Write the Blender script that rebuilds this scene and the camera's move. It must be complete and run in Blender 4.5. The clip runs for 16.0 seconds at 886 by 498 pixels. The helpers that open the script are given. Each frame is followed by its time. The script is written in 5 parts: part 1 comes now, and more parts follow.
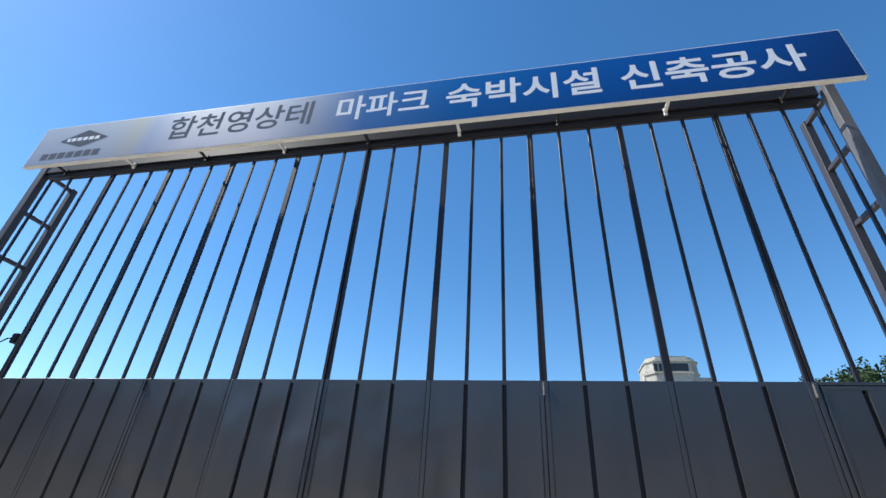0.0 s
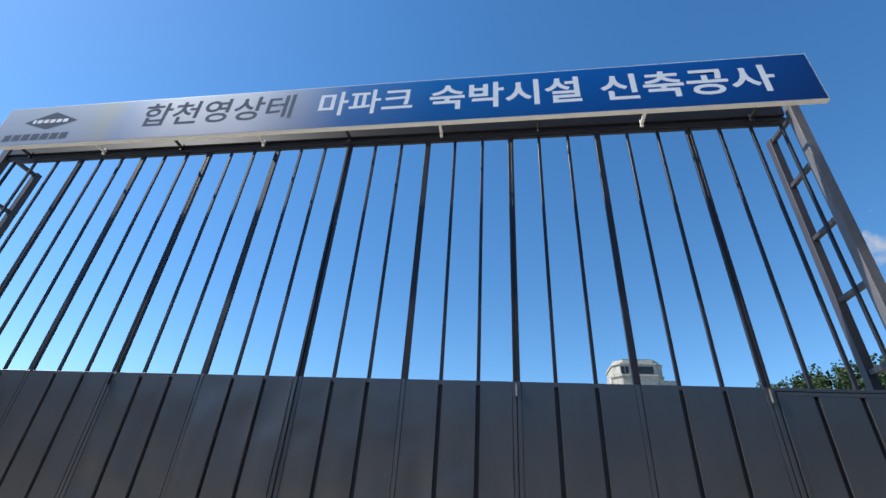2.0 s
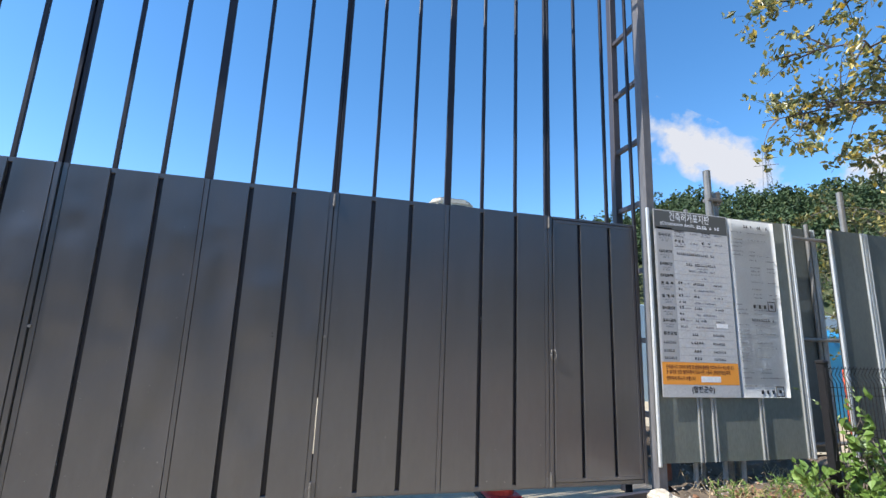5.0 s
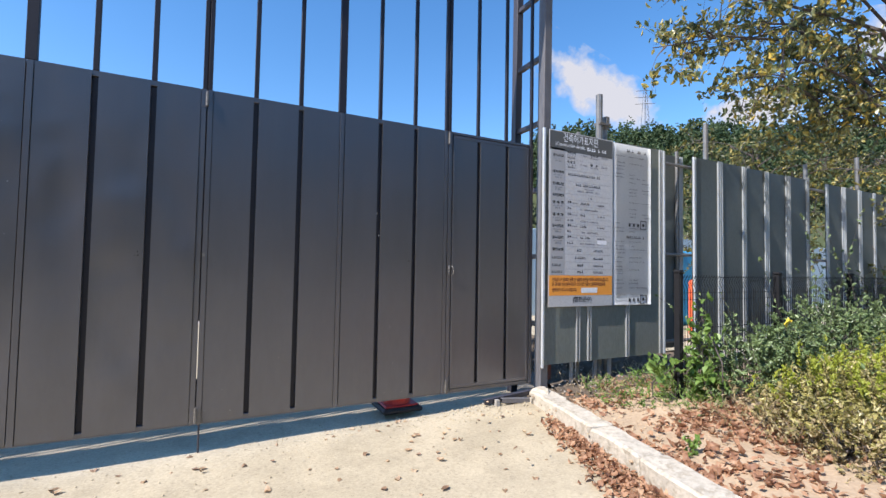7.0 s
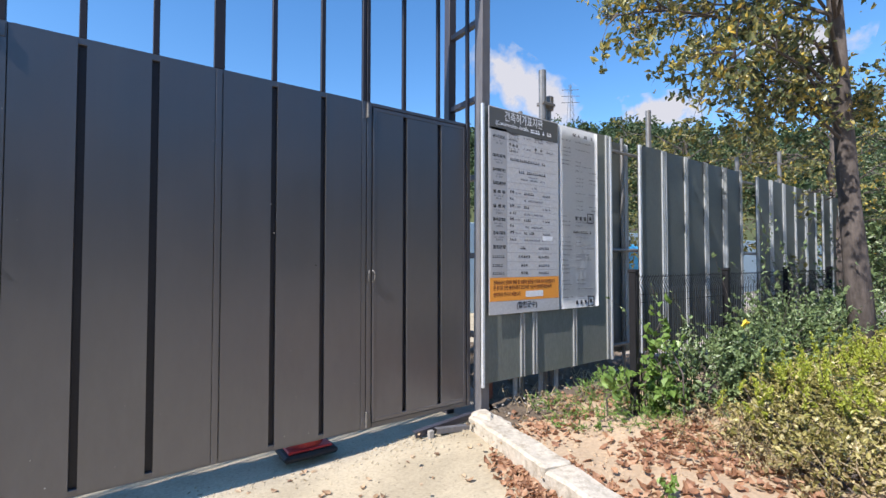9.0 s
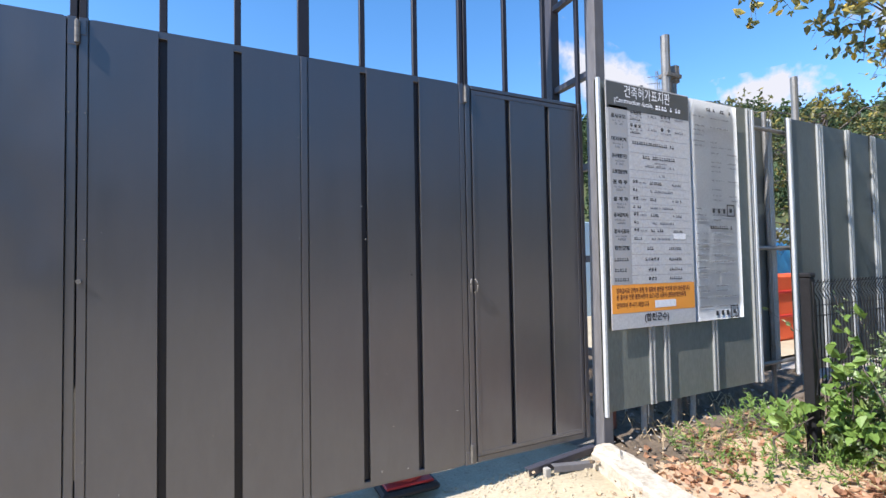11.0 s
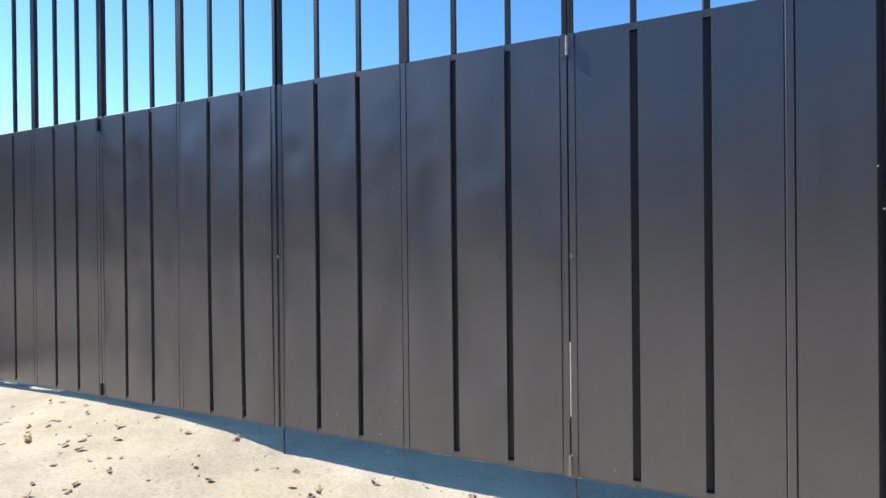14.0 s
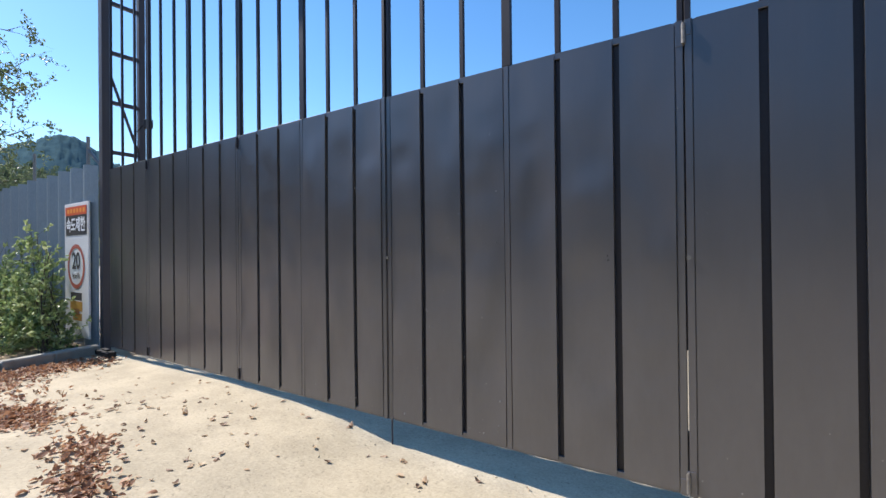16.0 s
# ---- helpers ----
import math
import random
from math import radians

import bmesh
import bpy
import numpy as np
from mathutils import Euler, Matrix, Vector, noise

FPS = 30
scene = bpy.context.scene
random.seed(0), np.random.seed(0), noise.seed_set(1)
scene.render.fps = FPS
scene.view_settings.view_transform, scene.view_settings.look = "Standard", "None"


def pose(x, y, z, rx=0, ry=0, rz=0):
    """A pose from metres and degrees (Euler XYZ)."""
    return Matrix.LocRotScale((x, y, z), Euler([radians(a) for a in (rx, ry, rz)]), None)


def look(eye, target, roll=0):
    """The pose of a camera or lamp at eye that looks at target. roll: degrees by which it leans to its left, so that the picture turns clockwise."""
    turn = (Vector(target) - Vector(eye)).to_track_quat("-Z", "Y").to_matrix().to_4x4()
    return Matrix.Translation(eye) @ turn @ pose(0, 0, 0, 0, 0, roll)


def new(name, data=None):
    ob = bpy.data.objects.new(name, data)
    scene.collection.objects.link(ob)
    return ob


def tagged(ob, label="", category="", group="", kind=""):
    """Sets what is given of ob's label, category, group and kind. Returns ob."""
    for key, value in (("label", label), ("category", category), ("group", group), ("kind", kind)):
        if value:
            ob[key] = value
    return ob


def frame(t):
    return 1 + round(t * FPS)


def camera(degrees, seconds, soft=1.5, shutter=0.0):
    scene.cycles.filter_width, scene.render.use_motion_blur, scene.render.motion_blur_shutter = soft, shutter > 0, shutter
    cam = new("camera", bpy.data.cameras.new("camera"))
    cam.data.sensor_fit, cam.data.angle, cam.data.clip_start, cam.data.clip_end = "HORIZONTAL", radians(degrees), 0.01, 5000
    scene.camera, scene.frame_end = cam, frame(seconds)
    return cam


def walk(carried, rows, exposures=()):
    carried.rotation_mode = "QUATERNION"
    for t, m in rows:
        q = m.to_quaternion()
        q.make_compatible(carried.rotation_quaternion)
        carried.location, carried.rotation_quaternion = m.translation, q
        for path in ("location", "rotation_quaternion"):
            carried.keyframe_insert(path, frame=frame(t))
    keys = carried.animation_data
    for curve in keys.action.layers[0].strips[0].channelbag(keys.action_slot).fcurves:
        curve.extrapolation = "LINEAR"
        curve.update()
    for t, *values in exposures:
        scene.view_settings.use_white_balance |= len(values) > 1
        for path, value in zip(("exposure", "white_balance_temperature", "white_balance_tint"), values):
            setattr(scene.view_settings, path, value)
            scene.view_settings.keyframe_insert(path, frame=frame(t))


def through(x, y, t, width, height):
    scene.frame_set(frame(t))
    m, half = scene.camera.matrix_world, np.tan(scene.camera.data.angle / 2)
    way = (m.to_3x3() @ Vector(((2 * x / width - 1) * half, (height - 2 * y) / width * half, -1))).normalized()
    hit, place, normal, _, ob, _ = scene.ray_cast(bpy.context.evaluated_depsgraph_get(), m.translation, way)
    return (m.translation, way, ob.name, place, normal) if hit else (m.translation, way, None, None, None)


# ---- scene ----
cam = camera(88.7, 16.0)
PATH = [
    (0, (-0.05, -4.758, 1.736), (-0.434, -3.088, 2.767), 3.8),
    (0.5, (-0.068, -4.775, 1.731), (-0.443, -3.106, 2.767), 3.9),
    (1, (-0.08, -4.792, 1.73), (-0.438, -3.126, 2.776), 4.1),
    (1.5, (-0.071, -4.811, 1.735), (-0.396, -3.133, 2.774), 4.1),
    (2, (-0.08, -4.813, 1.73), (-0.358, -3.123, 2.762), 3.9),
    (2.5, (-0.068, -4.804, 1.726), (-0.281, -3.093, 2.739), 3.5),
    (3, (-0.043, -4.785, 1.725), (-0.162, -3.037, 2.689), 2.9),
    (3.5, (-0.036, -4.768, 1.719), (-0.036, -2.964, 2.583), 2.4),
    (4, (-0.014, -4.721, 1.701), (0.139, -2.849, 2.388), 2.4),
    (4.5, (-0.005, -4.68, 1.654), (0.32, -2.776, 2.173), 2.2),
    (5, (0.004, -4.624, 1.596), (0.483, -2.721, 1.983), 2.1),
    (5.2, (0.023, -4.616, 1.584), (0.56, -2.719, 1.92), 2.2),
    (7.3, (0.116, -4.379, 1.5), (1.067, -2.62, 1.567), 0.8),
    (7.5, (0.159, -4.271, 1.508), (1.137, -2.528, 1.574), 0.7),
    (8, (0.361, -4.034, 1.512), (1.383, -2.317, 1.594), 0.4),
    (8.2, (0.422, -3.97, 1.523), (1.469, -2.268, 1.6), 0.3),
    (10.3, (0.878, -3.23, 1.661), (2.122, -1.666, 1.717), -0.2),
    (10.5, (0.893, -3.17, 1.656), (2.061, -1.548, 1.713), -0.1),
    (11, (0.748, -3.076, 1.635), (1.602, -1.269, 1.702), -1.0),
    (11.5, (0.584, -3.042, 1.628), (1.048, -1.097, 1.684), -1.1),
    (12, (0.458, -3.037, 1.614), (0.604, -1.043, 1.661), -1.0),
    (12.5, (0.389, -3.058, 1.634), (0.288, -1.061, 1.665), -0.9),
    (13, (0.351, -3.089, 1.629), (0.021, -1.117, 1.654), -0.6),
    (13.5, (0.347, -3.085, 1.645), (-0.214, -1.166, 1.646), -0.4),
    (14, (0.328, -3.081, 1.64), (-0.41, -1.222, 1.632), -0.6),
    (14.5, (0.328, -3.102, 1.639), (-0.554, -1.307, 1.631), -0.7),
    (15, (0.319, -3.123, 1.648), (-0.668, -1.383, 1.643), -0.8),
    (15.5, (0.312, -3.135, 1.64), (-0.751, -1.441, 1.641), -0.7),
    (16, (0.307, -3.143, 1.63), (-0.806, -1.482, 1.639), -0.6),
]
walk(cam, [(t, look(eye, target, roll)) for t, eye, target, roll in PATH],
     [(0, 0.48, 6450, 10), (2, 0.43, 6450, 10), (3, 0.4, 6450, 10), (3.5, 0.52, 6450, 10), (4, 0.74, 6450, 10), (5.2, 0.84, 6500, 13), (7.5, 0.7, 6500, 16), (8.2, 0.68, 6500, 16),
      (10.5, 0.9, 6500, 16.5), (11, 0.98, 6500, 15.5), (12, 1.25, 6480, 15), (12.5, 1.26, 6400, 13.5), (13, 1.08, 6400, 13.5), (14, 0.86, 6430, 14), (15, 0.86, 6530, 15.5), (15.5, 0.86, 6550, 15.5), (16, 0.67, 6600, 15.5)])

# ---- sun and sky ----
SUN_EL, SUN_AZ = 48.0, 9.7          # degrees; azimuth from -x towards -y
se, sa = radians(SUN_EL), radians(SUN_AZ)
SUN = Vector((-math.cos(se) * math.cos(sa), -math.cos(se) * math.sin(sa), math.sin(se)))
sun = new("sun", bpy.data.lights.new("sun", "SUN"))
sun.data.energy, sun.data.angle, sun.data.color = 4.7, radians(0.53), (1.0, 0.98, 0.92)
sun.matrix_world = look(SUN * 50, (0, 0, 0))
world = bpy.data.worlds.new("sky")
scene.world = world
world.use_nodes = True
wn, wl = world.node_tree.nodes, world.node_tree.links
sky = wn.new("ShaderNodeTexSky")
sky.sky_type, sky.sun_disc = "NISHITA", False
sky.sun_elevation, sky.sun_rotation = se, math.atan2(SUN.x, SUN.y)
sky.altitude, sky.air_density, sky.dust_density, sky.ozone_density = 200, 1.0, 0.25, 2.5
hsv = wn.new("ShaderNodeHueSaturation")
hsv.inputs["Hue"].default_value = 0.4978
hsv.inputs["Saturation"].default_value, hsv.inputs["Value"].default_value = 1.26, 1.0
wl.new(sky.outputs[0], hsv.inputs["Color"])
wl.new(hsv.outputs[0], wn["Background"].inputs[0])
wn["Background"].inputs[1].default_value = 0.148


# ---- materials ----
def mat(name, color, rough=0.6, metal=0.0, spec=0.5):
    m = bpy.data.materials.new(name)
    m.use_nodes = True
    b = m.node_tree.nodes["Principled BSDF"]
    b.inputs["Base Color"].default_value = (*color, 1)
    b.inputs["Roughness"].default_value, b.inputs["Metallic"].default_value = rough, metal
    b.inputs["Specular IOR Level"].default_value = spec
    return m


def nodes(m):
    return m.node_tree.nodes, m.node_tree.links, m.node_tree.nodes["Principled BSDF"]


def noise_of(m, scale, detail=4, rough=0.6, stretch=(1, 1, 1), coords="Object"):
    n, l, _ = nodes(m)
    tc, mp, t = n.new("ShaderNodeTexCoord"), n.new("ShaderNodeMapping"), n.new("ShaderNodeTexNoise")
    mp.inputs["Scale"].default_value = stretch
    t.inputs["Scale"].default_value, t.inputs["Detail"].default_value, t.inputs["Roughness"].default_value = scale, detail, rough
    l.new(tc.outputs[coords], mp.inputs[0])
    l.new(mp.outputs[0], t.inputs["Vector"])
    return t.outputs["Fac"]


def ramp(m, fac, stops):
    n, l, _ = nodes(m)
    r = n.new("ShaderNodeValToRGB")
    e = r.color_ramp.elements
    while len(e) < len(stops):
        e.new(0.5)
    for k, (p, c) in enumerate(stops):
        e[k].position, e[k].color = p, (*c, 1) if len(c) == 3 else c
    l.new(fac, r.inputs[0])
    return r.outputs["Color"]


def blend(m, fac, a, b, mode="MIX"):
    n, l, _ = nodes(m)
    x = n.new("ShaderNodeMix")
    x.data_type, x.blend_type = "RGBA", mode
    for sock, v in ((x.inputs[0], fac), (x.inputs[6], a), (x.inputs[7], b)):
        if isinstance(v, (int, float)):
            sock.default_value = v
        elif isinstance(v, tuple):
            sock.default_value = (*v, 1)
        else:
            l.new(v, sock)
    return x.outputs[2]


def bump(m, fac, strength, distance):
    n, l, b = nodes(m)
    u = n.new("ShaderNodeBump")
    u.inputs["Strength"].default_value, u.inputs["Distance"].default_value = strength, distance
    l.new(fac, u.inputs["Height"])
    if b.inputs["Normal"].is_linked:
        l.new(b.inputs["Normal"].links[0].from_socket, u.inputs["Normal"])
    l.new(u.outputs[0], b.inputs["Normal"])


def tint(m, color):
    n, l, b = nodes(m)
    l.new(color, b.inputs["Base Color"])


def gloss(m, value):
    n, l, b = nodes(m)
    l.new(value, b.inputs["Roughness"])


def mottled(name, c0, c1, scale, rough=0.7, metal=0.0, relief=0.0, fine=60, stretch=(1, 1, 1), coords="Object", spec=0.5):
    """A surface whose colour wanders between two tones, with fine grain and relief."""
    m = mat(name, c0, rough, metal, spec)
    big, small = noise_of(m, scale, 5, 0.6, stretch, coords), noise_of(m, fine, 3, 0.6, stretch, coords)
    c = ramp(m, big, [(0.3, c0), (0.7, c1)])
    c = blend(m, 0.35, c, ramp(m, small, [(0.3, tuple(v * 0.7 for v in c0)), (0.7, tuple(min(1, v * 1.2) for v in c1))]))
    tint(m, c)
    if relief:
        bump(m, small, 0.6, relief)
    return m


def random_fac(m, island=False):
    n, l, _ = nodes(m)
    if island:
        return n.new("ShaderNodeNewGeometry").outputs["Random Per Island"]
    return n.new("ShaderNodeObjectInfo").outputs["Random"]


def leafy(name, stops, rough=0.5, through=0.35, patch=5.0):
    """Leaves: each island its own colour, some light passing through."""
    m = mat(name, (0.1, 0.15, 0.03), rough)
    n, l, b = nodes(m)
    fac = n.new("ShaderNodeMath")
    fac.operation = "MULTIPLY_ADD"
    fac.inputs[1].default_value = 0.55
    l.new(random_fac(m, True), fac.inputs[0])
    clump = n.new("ShaderNodeMapRange")
    for k, v in ((1, 0.3), (2, 0.7), (3, 0.0), (4, 0.45)):
        clump.inputs[k].default_value = v
    l.new(noise_of(m, patch, 3), clump.inputs[0])
    l.new(clump.outputs[0], fac.inputs[2])
    c = ramp(m, fac.outputs[0], stops)
    c = blend(m, 0.5, c, ramp(m, noise_of(m, 30, 2), [(0.3, (0.55, 0.55, 0.55)), (0.7, (1.0, 1.0, 1.0))]), "MULTIPLY")
    tint(m, c)
    t, x = n.new("ShaderNodeBsdfTranslucent"), n.new("ShaderNodeMixShader")
    x.inputs[0].default_value = through
    l.new(c, t.inputs[0])
    l.new(b.outputs[0], x.inputs[1])
    l.new(t.outputs[0], x.inputs[2])
    l.new(x.outputs[0], n["Material Output"].inputs["Surface"])
    return m


# painted steel of the gate: satin dark grey with dust, chalking and runs, and ground bounce painted in low down
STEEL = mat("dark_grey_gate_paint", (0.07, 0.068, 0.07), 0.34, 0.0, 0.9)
nodes(STEEL)[2].inputs["IOR"].default_value = 1.6
dust = noise_of(STEEL, 2.2, 6, 0.65, (1, 1, 0.5))
runs = noise_of(STEEL, 9, 5, 0.7, (1, 1, 0.06))
tint(STEEL, blend(STEEL, ramp(STEEL, runs, [(0.45, (0, 0, 0)), (0.8, (0.5, 0.5, 0.5))]),
                  ramp(STEEL, dust, [(0.3, (0.024, 0.022, 0.026)), (0.7, (0.03, 0.027, 0.032))]), (0.04, 0.038, 0.043)))
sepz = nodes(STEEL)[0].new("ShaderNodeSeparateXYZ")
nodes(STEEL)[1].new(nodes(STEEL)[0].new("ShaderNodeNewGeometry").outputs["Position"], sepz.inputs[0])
# ground-bounce light put into the paint: paler downwards from 2.7 m, broken by splash dirt
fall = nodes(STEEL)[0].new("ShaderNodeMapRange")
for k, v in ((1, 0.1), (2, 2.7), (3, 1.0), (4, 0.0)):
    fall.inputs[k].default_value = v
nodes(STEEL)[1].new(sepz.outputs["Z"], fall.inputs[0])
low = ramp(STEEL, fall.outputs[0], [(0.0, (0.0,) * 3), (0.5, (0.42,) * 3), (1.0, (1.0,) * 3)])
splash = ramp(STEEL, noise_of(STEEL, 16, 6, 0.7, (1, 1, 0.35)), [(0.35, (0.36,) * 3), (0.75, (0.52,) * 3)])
bounce_dirt = blend(STEEL, 1.0, low, splash, "MULTIPLY")
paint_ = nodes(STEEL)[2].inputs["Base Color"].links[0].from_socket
tint(STEEL, blend(STEEL, bounce_dirt, paint_, (0.125, 0.12, 0.126)))
gloss(STEEL, ramp(STEEL, dust, [(0.3, (0.27,) * 3), (0.7, (0.37,) * 3)]))
bump(STEEL, noise_of(STEEL, 1.6, 3, 0.5, (1, 1, 0.6)), 0.3, 0.02)
# sunlit line along the returned edges, helped by a colour paler than the face
PALE_EDGE = mottled("pale_sheet_edge", (0.06, 0.058, 0.06), (0.11, 0.107, 0.104), 12, 0.4, stretch=(1, 1, 0.2))
BAR = mottled("dark_grey_bar_paint", (0.012, 0.011, 0.016), (0.018, 0.017, 0.023), 3, 0.45, spec=0.35)
POST = mottled("grey_column_paint", (0.04, 0.037, 0.046), (0.054, 0.05, 0.058), 2, 0.5)
FRONT_POST = mottled("light_grey_dusty_column_paint", (0.1, 0.097, 0.103), (0.145, 0.14, 0.143), 1.2, 0.45, stretch=(1, 1, 0.3), fine=20)
HINGE = mottled("bare_hinge_steel", (0.13, 0.12, 0.11), (0.24, 0.225, 0.205), 30, 0.5, 0.4)
ZINC = mottled("grey_green_sheet_steel", (0.085, 0.1, 0.096), (0.108, 0.122, 0.117), 1.2, 0.45, 0.2, stretch=(1, 1, 0.3))
ZINC_BRIGHT = mottled("bright_zinc_edge", (0.55, 0.57, 0.58), (0.65, 0.67, 0.68), 4, 0.4, 0.3)
# sheet ribs where the sun catches them: that gleam is put into the colour
ZINC_RIB = mottled("sunlit_zinc_rib", (0.34, 0.36, 0.36), (0.48, 0.5, 0.5), 3, 0.4, 0.3)
ZINC_BLUE = mottled("pale_blue_sheet_steel", (0.2, 0.265, 0.31), (0.25, 0.315, 0.36), 1.2, 0.42, 0.2, stretch=(1, 1, 0.3))
PIPE = mottled("galvanised_pipe", (0.16, 0.16, 0.155), (0.26, 0.255, 0.245), 8, 0.45, 0.5)
RUST = mottled("rusty_red_steel", (0.16, 0.05, 0.035), (0.22, 0.08, 0.05), 8, 0.75)
WHITE = mottled("white_sheet", (0.72, 0.73, 0.73), (0.8, 0.8, 0.8), 1.5, 0.35)
BLACK_STEEL = mottled("black_coated_steel", (0.01, 0.01, 0.011), (0.016, 0.016, 0.018), 12, 0.6, spec=0.25)
CONCRETE = mottled("pale_concrete", (0.4, 0.335, 0.225), (0.48, 0.406, 0.285), 0.7, 0.85, relief=0.004, fine=45)
pits = ramp(CONCRETE, noise_of(CONCRETE, 38, 2, 0.5), [(0.3, (0.72,) * 3), (0.38, (1.0,) * 3)])
specks = ramp(CONCRETE, noise_of(CONCRETE, 16, 5, 0.75), [(0.28, (0.62,) * 3), (0.38, (1.0,) * 3)])
pits = blend(CONCRETE, 1.0, pits, specks, "MULTIPLY")
stain = ramp(CONCRETE, noise_of(CONCRETE, 1.4, 6, 0.7), [(0.35, (0.8, 0.8, 0.8)), (0.6, (1.0, 1.0, 1.0))])
base_ = nodes(CONCRETE)[2].inputs["Base Color"].links[0].from_socket
tint(CONCRETE, blend(CONCRETE, 1.0, blend(CONCRETE, 1.0, base_, stain, "MULTIPLY"), pits, "MULTIPLY"))
bump(CONCRETE, noise_of(CONCRETE, 6, 4, 0.6), 0.4, 0.012)
bump(CONCRETE, noise_of(CONCRETE, 30, 4, 0.7), 0.5, 0.006)
KERB = mottled("rough_cement_kerb", (0.4, 0.358, 0.288), (0.58, 0.522, 0.43), 4, 0.9, relief=0.012, fine=25)
kerb_stain = ramp(KERB, noise_of(KERB, 9, 6, 0.75), [(0.34, (0.66, 0.63, 0.58)), (0.5, (1.0, 1.0, 1.0))])
tint(KERB, blend(KERB, 1.0, nodes(KERB)[2].inputs["Base Color"].links[0].from_socket, kerb_stain, "MULTIPLY"))
bump(KERB, noise_of(KERB, 11, 5, 0.7), 0.6, 0.02)
SOIL = mottled("dry_sandy_soil", (0.36, 0.26, 0.165), (0.48, 0.36, 0.24), 1.8, 0.95, relief=0.015, fine=30)
EARTH = mottled("open_ground", (0.28, 0.25, 0.21), (0.4, 0.36, 0.31), 0.3, 0.95, relief=0.02, fine=8)
DARK_EARTH = mottled("dark_brown_earth", (0.065, 0.048, 0.033), (0.18, 0.135, 0.092), 4, 0.95, relief=0.02, fine=25)
TWIG = mottled("dry_straw_twig", (0.26, 0.19, 0.11), (0.42, 0.33, 0.2), 20, 0.8)
# weaker version of the painted rib gleam, for the sheets beside the gate
ZINC_SOFT = mottled("dull_zinc_rib", (0.26, 0.27, 0.265), (0.36, 0.37, 0.36), 3, 0.45, 0.3)
ZINC_OLIVE = mottled("olive_grey_sheet_steel", (0.17, 0.185, 0.165), (0.22, 0.235, 0.21), 1.2, 0.45, 0.2, stretch=(1, 1, 0.3))
STAKE = mottled("pale_stake", (0.28, 0.26, 0.23), (0.4, 0.38, 0.34), 6, 0.6, stretch=(1, 1, 0.3))
BARK = mottled("grey_brown_bark", (0.045, 0.036, 0.03), (0.14, 0.115, 0.1), 6, 0.9, relief=0.02, fine=25, stretch=(1, 1, 0.35))
DRY = leafy("dry_fallen_leaf", [(0.0, (0.13, 0.06, 0.04)), (0.3, (0.34, 0.17, 0.095)), (0.65, (0.52, 0.29, 0.165)), (0.9, (0.64, 0.44, 0.28)), (1.0, (0.66, 0.5, 0.3))], 0.6, 0.32, 9.0)
DRY_PALE = leafy("pale_fallen_leaf", [(0.0, (0.12, 0.07, 0.045)), (0.3, (0.28, 0.17, 0.1)), (0.65, (0.52, 0.36, 0.22)), (0.9, (0.6, 0.46, 0.3)), (1.0, (0.62, 0.55, 0.36))], 0.6, 0.2)
TREE_LEAF = leafy("cherry_leaf", [(0.0, (0.035, 0.055, 0.02)), (0.3, (0.1, 0.135, 0.05)), (0.5, (0.22, 0.235, 0.1)), (0.66, (0.42, 0.37, 0.12)), (0.84, (0.76, 0.53, 0.08)), (1.0, (0.6, 0.29, 0.08))], 0.36, 0.3, 14.0)
GOLD_LEAF = leafy("olive_autumn_leaf", [(0.0, (0.03, 0.04, 0.012)), (0.4, (0.1, 0.11, 0.03)), (0.7, (0.24, 0.21, 0.05)), (1.0, (0.5, 0.38, 0.07))], 0.45, 0.25, 1.2)
HEDGE_LEAF = leafy("yellow_green_hedge_leaf", [(0.0, (0.04, 0.04, 0.01)), (0.38, (0.2, 0.18, 0.045)), (0.65, (0.48, 0.42, 0.15)), (1.0, (0.76, 0.66, 0.4))], 0.42, 0.15, 4.0)
HEDGE_DRY = leafy("dry_hedge_leaf", [(0.0, (0.16, 0.11, 0.05)), (0.4, (0.36, 0.28, 0.13)), (0.75, (0.52, 0.43, 0.23)), (1.0, (0.62, 0.54, 0.34))], 0.55, 0.2)
YEW_LEAF = leafy("dark_shrub_leaf", [(0.0, (0.05, 0.08, 0.03)), (0.45, (0.14, 0.2, 0.08)), (0.8, (0.28, 0.37, 0.16)), (1.0, (0.48, 0.54, 0.32))], 0.36, 0.18)
# distance haze over the rise is mixed into these leaf colours
RISE_LEAF = leafy("hazy_rise_foliage", [(0.0, (0.08, 0.12, 0.07)), (0.6, (0.13, 0.17, 0.09)), (1.0, (0.24, 0.26, 0.12))], 0.8, 0.35)
FRESH_LEAF = leafy("fresh_green_leaf", [(0.0, (0.11, 0.2, 0.04)), (0.6, (0.22, 0.35, 0.08)), (1.0, (0.38, 0.5, 0.15))], 0.42, 0.35)
WEED_LEAF = leafy("bright_weed_leaf", [(0.0, (0.1, 0.17, 0.04)), (0.4, (0.27, 0.37, 0.14)), (0.75, (0.5, 0.58, 0.28)), (1.0, (0.78, 0.82, 0.56))], 0.4, 0.3)
GREEN_LEAF = leafy("dull_green_tree_leaf", [(0.0, (0.06, 0.09, 0.03)), (0.5, (0.15, 0.2, 0.08)), (0.85, (0.3, 0.34, 0.17)), (1.0, (0.46, 0.42, 0.16))], 0.4, 0.35)
